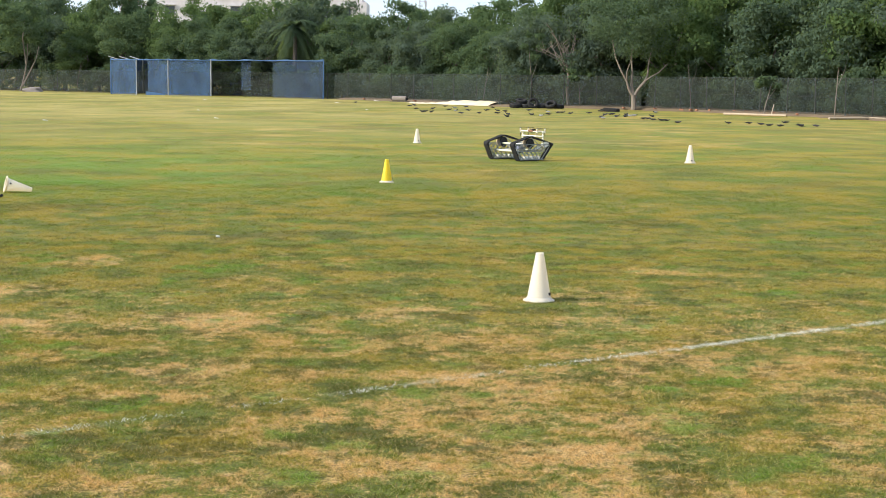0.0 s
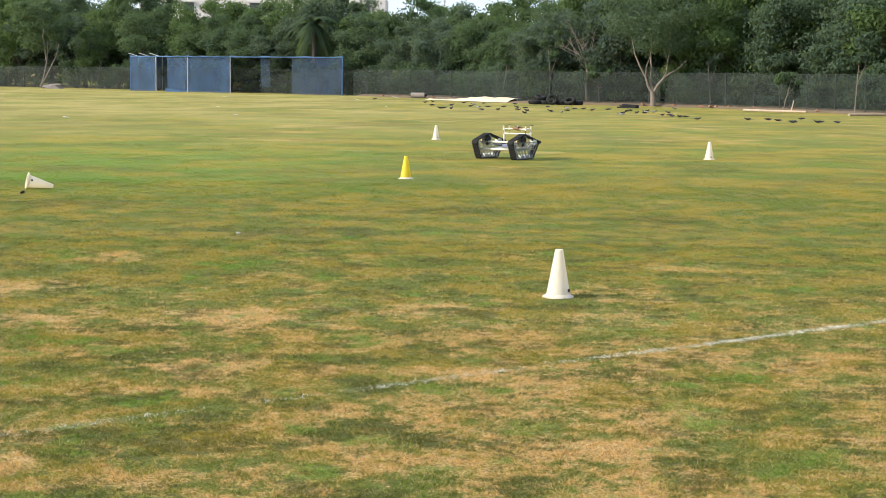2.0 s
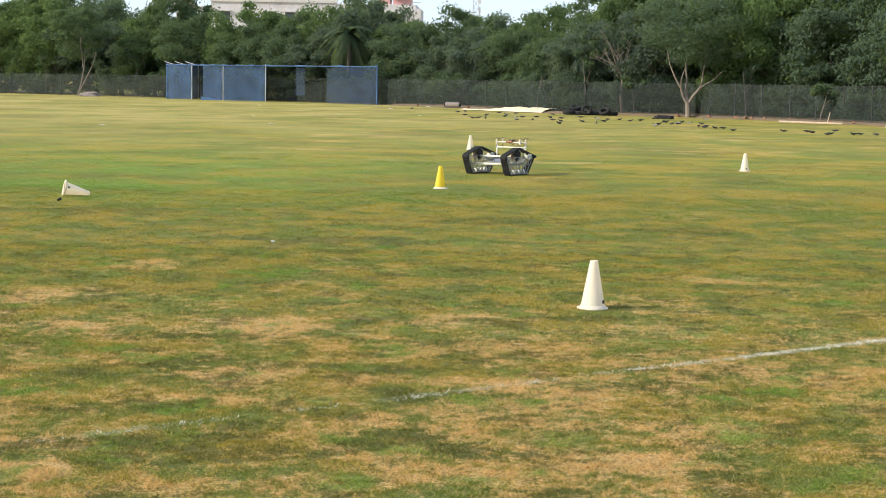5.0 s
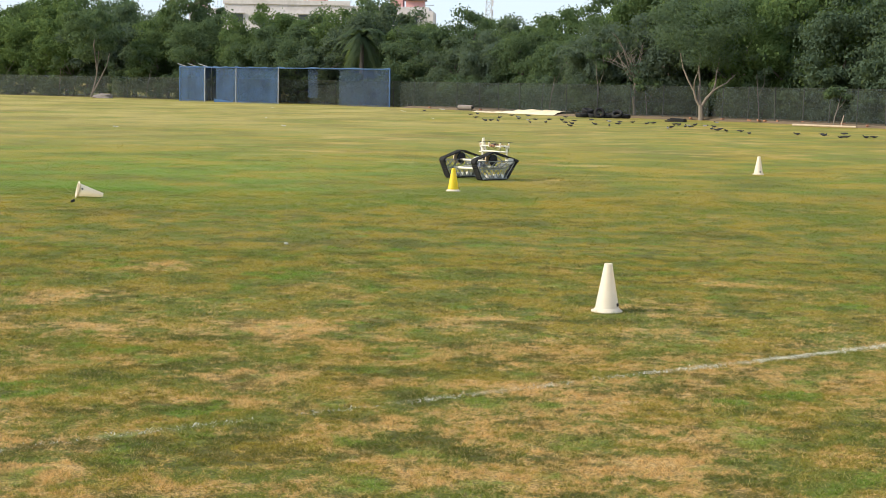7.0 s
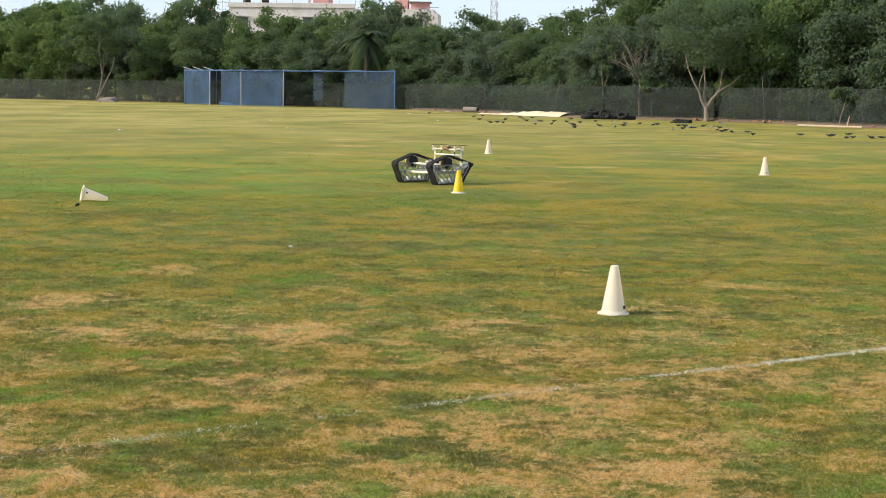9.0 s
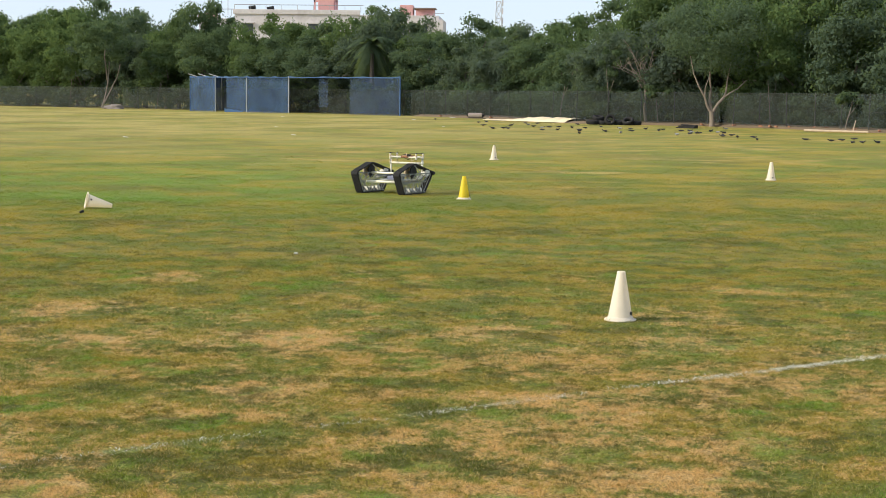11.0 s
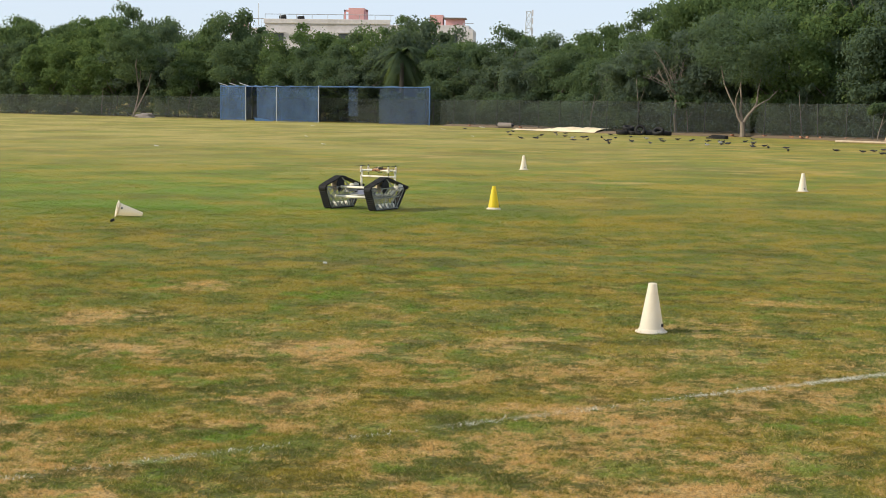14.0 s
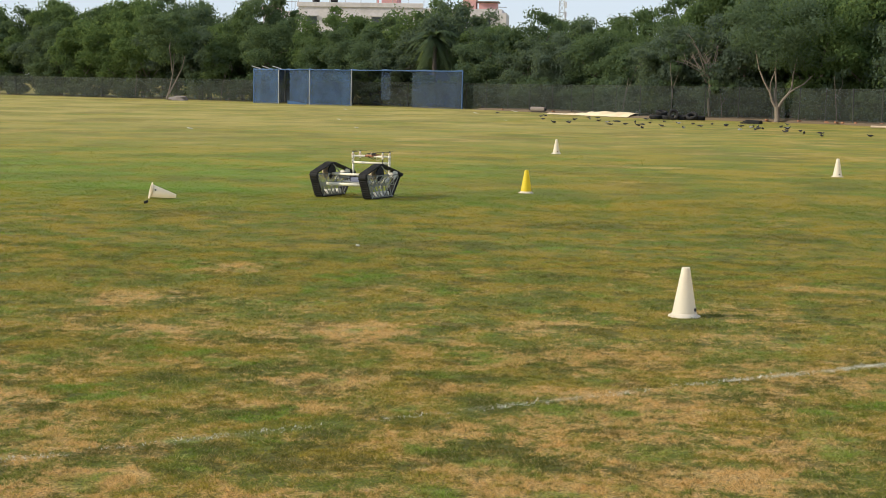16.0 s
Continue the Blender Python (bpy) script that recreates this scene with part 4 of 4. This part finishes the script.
# ---- things along the fence ----
def make_edge_things():
    # concrete pitch roller
    root = empty("pitch_roller", "weathered concrete pitch roller lying by the fence", "roller", at=pose(-2.86, 91.2, 0, 0, 0, -20))
    part("drum", rod(B(), (-0.46, 0, 0.19), (0.46, 0, 0.19), 0.165, sides=24), M_CONCRETE, root, "pale concrete drum", smooth=False)
    for s in (1, -1):
        part("cheek", rod(B(), (s * 0.47, 0, 0.19), (s * 0.56, 0, 0.19), 0.07, sides=12), M_RUBBER, root)
    part("skid", box(B(), 0, 0, 0.015, 1.2, 0.35, 0.05, bevel=0.01), M_BARKD, root, "dark timber skid")
    # tarpaulin, half folded
    bm = B()
    nx, ny = 60, 9
    grid = []
    for i in range(nx + 1):
        f, row = i / nx, []
        for j in range(ny + 1):
            g = j / ny
            high = 0.05 + 0.22 * max(0.0, min(1.0, (f - 0.28) / 0.25)) * (0.75 + 0.35 * noise.noise((f * 9, 0, 1)))
            z = 0.004 + high * math.sin(math.pi * min(max(g * 1.02, 0.0), 1.0)) ** 0.6 + 0.07 * noise.noise((f * 26, g * 3, 2)) * math.sin(math.pi * g)
            wide = 0.45 + 0.7 * f
            row.append(bm.verts.new((f * 7.1, (g - 0.5) * wide * 2 + 0.12 * noise.noise((f * 7, 5, 0)), max(z, 0.004))))
        grid.append(row)
    for i in range(nx):
        for j in range(ny):
            bm.faces.new((grid[i][j], grid[i + 1][j], grid[i + 1][j + 1], grid[i][j + 1]))
    tarp = thing("tarpaulin", bm, M_TARP, "rumpled cream tarpaulin folded along the edge of the field", "tarpaulin", smooth=True)
    tarp.matrix_basis = pose(-2.0, 85.6, 0.02, 0, 0, -43.5)
    # old tyres
    def tyre(m, r=0.33):
        root = empty("tyre", "worn black tyre in a heap by the fence", "tyre", "heap of old tyres", at=m)
        w = 0.11
        prof = [(r * 0.58, -w * 0.8), (r * 0.72, -w), (r * 0.93, -w * 0.9), (r, -w * 0.55), (r, w * 0.55), (r * 0.93, w * 0.9), (r * 0.72, w), (r * 0.58, w * 0.8), (r * 0.54, 0), (r * 0.58, -w * 0.8)]
        bm = B()
        rings = [[bm.verts.new((q * math.cos(a), q * math.sin(a), z)) for a in np.linspace(0, 2 * math.pi, 28, endpoint=False)] for q, z in prof[:-1]]
        for k in range(len(rings)):
            for i in range(28):
                bm.faces.new((rings[k][i], rings[k][(i + 1) % 28], rings[(k + 1) % len(rings)][(i + 1) % 28], rings[(k + 1) % len(rings)][i]))
        part("carcass", bm, M_RUBBER, root, smooth=True)
        bm = B()
        for a in np.linspace(0, 360, 26, endpoint=False):
            box(bm, r + 0.004, 0, 0, 0.016, 0.03, w * 1.1, pose(0, 0, 0, 0, 0, a))
        part("tread", bm, M_RUBBER, root)
    for x, y, z, rx, rz, r in ((4.62, 76.4, 0.26, 72, 8, 0.28), (3.75, 77.0, 0.12, 3, 0, 0.33), (4.35, 77.0, 0.12, 5, 0, 0.34), (5.1, 76.7, 0.13, 6, 0, 0.33), (5.55, 76.3, 0.20, 34, -25, 0.30), (4.05, 77.2, 0.34, 14, 20, 0.3), (5.95, 76.5, 0.11, 2, 0, 0.3)):
        tyre(pose(x, y, z, rx, 0, rz), r)
    # dark folded mat
    root = empty("rubber_mat", "folded dark rubber mat lying at the field's edge", "mat", at=pose(7.95, 70.6, 0, 0, 0, -30))
    for i in range(3):
        part("fold", box(B(), 0.05 * i, 0.02 * i, 0.035 + 0.06 * i, 0.95 - 0.12 * i, 0.5, 0.055, pose(0, 0, 0, 0, 1.5 * i, 4 * i), 0.02), M_RUBBER, root)
    # bleached poles
    for a, b in (((12.85, 67.0), (15.15, 64.5)), ((16.0, 60.6), (17.8, 61.2)), ((18.0, 61.6), (19.2, 58.8))):
        bm = rod(B(), (*a, 0.06), (*b, 0.07), 0.055, 0.045, 10)
        thing("timber_pole", bm, M_TIMBER, "bleached timber pole lying along the fence", "pole", "poles along the fence")
    thing("timber_pole", rod(B(), (14.6, 65.1, 0.05), (14.75, 65.3, 0.55), 0.03, 0.02, 8), M_TIMBER, "short pale stake leaning by the fence", "pole", "poles along the fence")
    # grey heap and rubble
    bm = B()
    bmesh.ops.create_icosphere(bm, subdivisions=3, radius=1)
    for v in bm.verts:
        n = 1 + 0.35 * noise.noise(v.co * 1.7) + 0.12 * noise.noise(v.co * 5)
        v.co = Vector((v.co.x * 0.85 * n, v.co.y * 0.6 * n, max(v.co.z * 0.36 * n, -0.05)))
    heap = thing("heap", bm, M_CONCRETE, "low heap of grey sand by the trees", "heap")
    heap.location = (-32.4, 114.6, 0)
    rnd = random.Random(17)
    bm = box(B(), 0, 0, 0.045, 0.21, 0.10, 0.08, bevel=0.012)
    me = mesh("brick", bm, M_BRICK)
    for i in range(14):
        p = fence_line(rnd.choice((rnd.uniform(0.28, 0.45), rnd.uniform(0.5, 0.62), rnd.uniform(0.6, 0.75))))
        ob = tagged(new("brick", me), "broken red brick lying on the bare earth", "brick", "bricks along the fence")
        ob.matrix_basis = pose(p.x + rnd.uniform(-0.6, 0.5), p.y - rnd.uniform(0.3, 1.0), 0.06, rnd.uniform(-12, 12), rnd.uniform(-12, 12), rnd.uniform(0, 180))
    # scraps on the grass
    for x, y, w in ((-12.59, 45.8, 0.16), (-7.97, 50.7, 0.15), (-2.09, 13.35, 0.035), (-6.2, 84.0, 0.3), (-4.3, 92.4, 0.5), (-14.5, 88, 0.2), (-10.5, 62, 0.12), (-3.6, 67, 0.12)):
        bm = B()
        box(bm, 0, 0, 0.012, w, w * 0.45, 0.016, pose(0, 0, 0, 6, 8, 30), 0.004)
        ob = thing("scrap", bm, M_LITTER, "pale scrap of paper lying in the grass", "litter", "scraps on the grass")
        ob.location = (x, y, 0.004)


# ---- buildings beyond the wood ----
def make_building():
    root = empty("apartment_building", "pale stained flat-roofed building with a pink stair tower behind the wood", "building")
    Y = 220
    def block(name, x0, x1, z1, mat, depth=12, y=Y, z0=0.0, label=""):
        return part(name, box(B(), (x0 + x1) / 2, y + depth / 2, (z0 + z1) / 2, x1 - x0, depth, z1 - z0, bevel=0.05), mat, root, label)
    main = block("wall", -43.6, -12.6, 13.2, M_WALL, 14)
    block("parapet", -43.8, -24.5, 13.9, M_WALL, 0.4, Y - 0.2, 13.2)
    wing = block("wing", -49.5, -43.7, 12.6, M_WALL, 10, Y + 2, label="cream side wing")
    block("wing_parapet", -49.6, -46.6, 13.4, M_PINK, 0.4, Y + 1.8, 12.6)
    block("stair_tower", -31.0, -28.6, 15.7, M_PINK, 3, Y + 1, 13.2, "pink stair tower")
    for x in (-31.6, -28.2):
        part("tower_frame", box(B(), x, Y + 1.5, 14.3, 0.25, 0.3, 2.3), M_PINK, root)
    part("tower_frame", box(B(), -31.35, Y + 1.5, 15.3, 0.7, 0.3, 0.3), M_PINK, root)
    part("tower_frame", box(B(), -28.45, Y + 1.5, 15.3, 0.7, 0.3, 0.3), M_PINK, root)
    block("roof_room", -18.6, -16.6, 14.8, M_PINK, 3, Y + 1, 13.2, "pink roof room")
    block("roof_room", -16.2, -13.4, 14.2, M_PINK, 3, Y + 1, 13.2, "pink roof room")
    part("slab", box(B(), -14.8, Y + 2, 14.3, 3.4, 3.6, 0.14), M_CONCRETE, root)
    for x0, x1, z in ((-46.5, -43.7, 13.9), (-43.6, -24.0, 14.6), (-13.4, -11.9, 13.5)):
        part("rail", rod(B(), (x0, Y, z), (x1, Y, z), 0.05, sides=6), M_STEEL, root)
        for i in range(int((x1 - x0) / 2.4) + 1):
            part("rail_post", rod(B(), (x0 + i * 2.4, Y, z - 1.0), (x0 + i * 2.4, Y, z), 0.04, sides=6), M_STEEL, root)
    block("end_wall", -13.4, -11.9, 12.6, M_WALL, 8, Y - 0.5)
    for x, z in ((-41.0, 14.1), (-38.2, 14.0), (-46.5, 13.6)):
        part("water_tank", rod(B(), (x - 0.5, Y + 0.6, z), (x + 0.5, Y + 0.6, z + 0.15), 0.32, sides=14), M_RUBBER, root, "black water tank")
    part("aerial", rod(B(), (-44.6, Y, 13), (-44.6, Y, 16.2), 0.05, sides=6), M_STEEL, root)
    for floor in range(4):
        for i in range(9):
            x, z = -41.5 + i * 3.3, 1.8 + floor * 3.1
            w = part("window", box(B(), x, Y - 0.03, z, 1.5, 0.1, 1.3), M_GLASS, root)
            part("sill", box(B(), x, Y - 0.15, z - 0.72, 1.8, 0.3, 0.1), M_WALL, w)
            part("shade", box(B(), x, Y - 0.25, z + 0.78, 1.9, 0.5, 0.1), M_WALL, w)


def make_mast():
    root = empty("radio_mast", "grey steel lattice radio mast on the horizon", "mast", at=pose(-4.3, 260, 0))
    H, w0, w1 = 17.9, 0.95, 0.42
    def corner(i, z):
        w = w0 + (w1 - w0) * z / H
        return ((w, w, z), (-w, w, z), (-w, -w, z), (w, -w, z))[i % 4]
    for i in range(4):
        part("leg", rod(B(), corner(i, 0), corner(i, H), 0.07, sides=5), M_MAST, root)
        bm = B()
        for k in range(12):
            z0, z1 = H * k / 12, H * (k + 1) / 12
            rod(bm, corner(i, z0), corner(i + 1, z1), 0.04, sides=4), rod(bm, corner(i + 1, z0), corner(i, z1), 0.04, sides=4), rod(bm, corner(i, z1), corner(i + 1, z1), 0.04, sides=4)
        part("bracing", bm, M_MAST, root)
    for z in (14.5, 16.2, 17.6):
        part("antenna", box(B(), 0.7, -0.4, z, 0.25, 0.2, 1.1), M_WALL, root)


# ---- birds ----
FLOCK_WEST = [(-1.9, 78.0), (-1.7, 79.8), (-1.4, 71.1), (-1.0, 64.8), (-0.9, 65.4), (-0.6, 64.5), (-0.6, 71.6), (-0.0, 77.8), (0.2, 69.6), (0.5, 73.8), (0.5, 67.4), (0.7, 63.2), (1.1, 77.1), (1.1, 69.0), (1.5, 63.6), (2.5, 76.5), (2.0, 69.5), (2.5, 68.6), (2.3, 64.1), (2.8, 67.7), (2.7, 62.3), (2.5, 58.5), (4.1, 70.9), (3.7, 61.9), (4.0, 60.2), (4.8, 67.7), (4.5, 63.3), (5.2, 66.8), (5.4, 66.9), (-5.3, 86.1)]
FLOCK_EAST = [(5.6, 65.0), (6.6, 66.6), (6.4, 59.7), (7.0, 63.7), (7.4, 64.9), (6.3, 58.0), (7.5, 65.0), (7.2, 61.0), (8.0, 64.3), (7.6, 61.2), (7.9, 62.3), (8.2, 62.9), (7.9, 57.9), (8.1, 58.1), (8.8, 61.8), (8.1, 56.5), (8.3, 55.8), (8.5, 55.9), (8.5, 53.1), (10.1, 69.8), (10.4, 53.3), (11.2, 53.6), (11.4, 52.4), (11.4, 51.1), (11.7, 50.7), (12.9, 55.1), (12.6, 51.6), (12.5, 51.0), (13.1, 51.3)]
BIRDS = []


def make_bird(mat, label, bend):
    root = empty("pigeon", label, "bird", "flock feeding on the grass")
    bm = lathe(B(), [(0.004, -0.13), (0.035, -0.10), (0.058, -0.03), (0.060, 0.03), (0.045, 0.09), (0.018, 0.125), (0.004, 0.13)], 12, pose(0, 0, 0.125, 0, 90 - bend, 0))
    part("body", bm, mat, root, smooth=True)
    z = 0.125 + math.sin(radians(bend)) * 0.12
    x = 0.12
    bm = B()
    bmesh.ops.create_uvsphere(bm, u_segments=10, v_segments=7, radius=0.033, matrix=pose(x + 0.045, 0, z + 0.055))
    rod(bm, (x - 0.02, 0, z), (x + 0.04, 0, z + 0.05), 0.034, 0.024, 8)
    head = part("head", bm, M_BIRD, root, smooth=True)
    part("beak", rod(B(), (x + 0.072, 0, z + 0.052), (x + 0.10, 0, z + 0.042), 0.008, 0.002, 6), M_STEEL, head)
    part("tail", box(B(), -0.175, 0, 0.125 - math.sin(radians(bend)) * 0.16, 0.15, 0.055, 0.012, None, 0.003), M_BIRD, root)
    for s in (1, -1):
        part("wing", box(B(), -0.03, s * 0.056, 0.14, 0.21, 0.016, 0.07, pose(0, 0, 0, 0, bend * 0.5, 0), 0.006), mat, root)
        part("leg", rod(B(), (0.0, s * 0.025, 0.0), (-0.01, s * 0.025, 0.09), 0.006, sides=5), M_BRICK, root)
    root.scale = (0.72, 0.66, 0.56)
    return root


def make_birds():
    rnd = random.Random(12)
    makes = [make_bird(M_BIRD, "dark slate pigeon feeding on the grass", b) for b in (-14, 4, 20)] + [make_bird(M_BIRDP, "pale grey pigeon standing on the grass", 10)]
    used = set()
    for x, y in FLOCK_WEST + FLOCK_EAST:
        src = rnd.choice(makes[:3] * 2 + makes[3:])
        m = pose(x * 0.972, y * 0.972, 0, 0, 0, rnd.choice((0, 180)) + rnd.uniform(-50, 50))
        if src.name in used:
            ob = copy_thing(src, m)
        else:
            used.add(src.name)
            ob = src
            ob.matrix_basis = m @ Matrix.Diagonal((*ob.scale, 1))
        BIRDS.append((ob, m))


def bird_walks():
    """Each bird pecks about: a few short steps, then a stand."""
    rnd = random.Random(77)
    for ob, m in BIRDS:
        p, a = m.translation.copy(), math.degrees(m.to_euler().z)
        rows, t = [(0.0, pose(p.x, p.y, 0, 0, 0, a))], 0.0
        while t < 16.0:
            t = min(t + rnd.uniform(0.7, 2.2), 16.0)
            if rnd.random() < 0.5:
                a += rnd.uniform(-35, 35)
                step = rnd.uniform(0.02, 0.16)
                p = p + Vector((math.cos(radians(a)) * step, math.sin(radians(a)) * step, 0))
            rows.append((t, pose(p.x, p.y, 0, 0, 0, a)))
        walk(ob, rows)


def motions():
    robot_path = [(t, pose(x, y, 0, 0, 0, h)) for t, x, y, h in PATH]
    walk(ROBOT, robot_path)
    walk(DRONE, robot_path)
    # the drive wheels turn with the way that each track runs
    for side, wheel in ROBOT_PARTS.items():
        rows, turn, last = [], 0.0, None
        base = wheel.location.copy()
        for i in range(161):
            t = i / 10
            k = max(j for j in range(len(PATH) - 1) if PATH[j][0] <= t)
            a, b = PATH[k], PATH[k + 1]
            f = (t - a[0]) / (b[0] - a[0])
            x, y, h = (a[n] + (b[n] - a[n]) * f for n in (1, 2, 3))
            spot = Vector((x - math.sin(radians(h)) * side * 0.31, y + math.cos(radians(h)) * side * 0.31))
            if last is not None:
                turn += math.degrees((spot - last).length / 0.086)
            last = spot
            rows.append((t, pose(base.x, base.y, base.z, 0, turn, 0)))
        walk(wheel, rows)
    bird_walks()


# seconds, place and heading of the robot
PATH = [(0, 1.36, 27.10, -141), (1, 1.04, 26.68, -128), (2, 0.78, 26.22, -122), (3, 0.52, 25.65, -119.5), (4.2, 0.23, 24.93, -117.5), (5.2, -0.02, 24.40, -122),
        (6.3, -0.29, 23.95, -129.5), (7, -0.54, 23.74, -134), (7.5, -0.76, 23.60, -138.5), (8, -0.96, 23.42, -141.5), (8.5, -1.16, 23.20, -136), (9.2, -1.40, 22.80, -127),
        (10.2, -1.71, 22.25, -120), (11.3, -2.00, 21.67, -116.4), (12, -2.14, 21.32, -115.8), (12.5, -2.27, 21.06, -116), (13.5, -2.52, 20.60, -115.3), (14.5, -2.74, 20.08, -114.5), (16, -3.02, 19.25, -111)]

make_ground()
make_soil()
grass_field()
chalk_line()
make_cones()
ROBOT = make_robot()
DRONE = make_drone()
make_nets()
make_fence()
make_woods()
make_single_trees()
make_palm()
make_edge_things()
make_building()
make_mast()
make_birds()
motions()
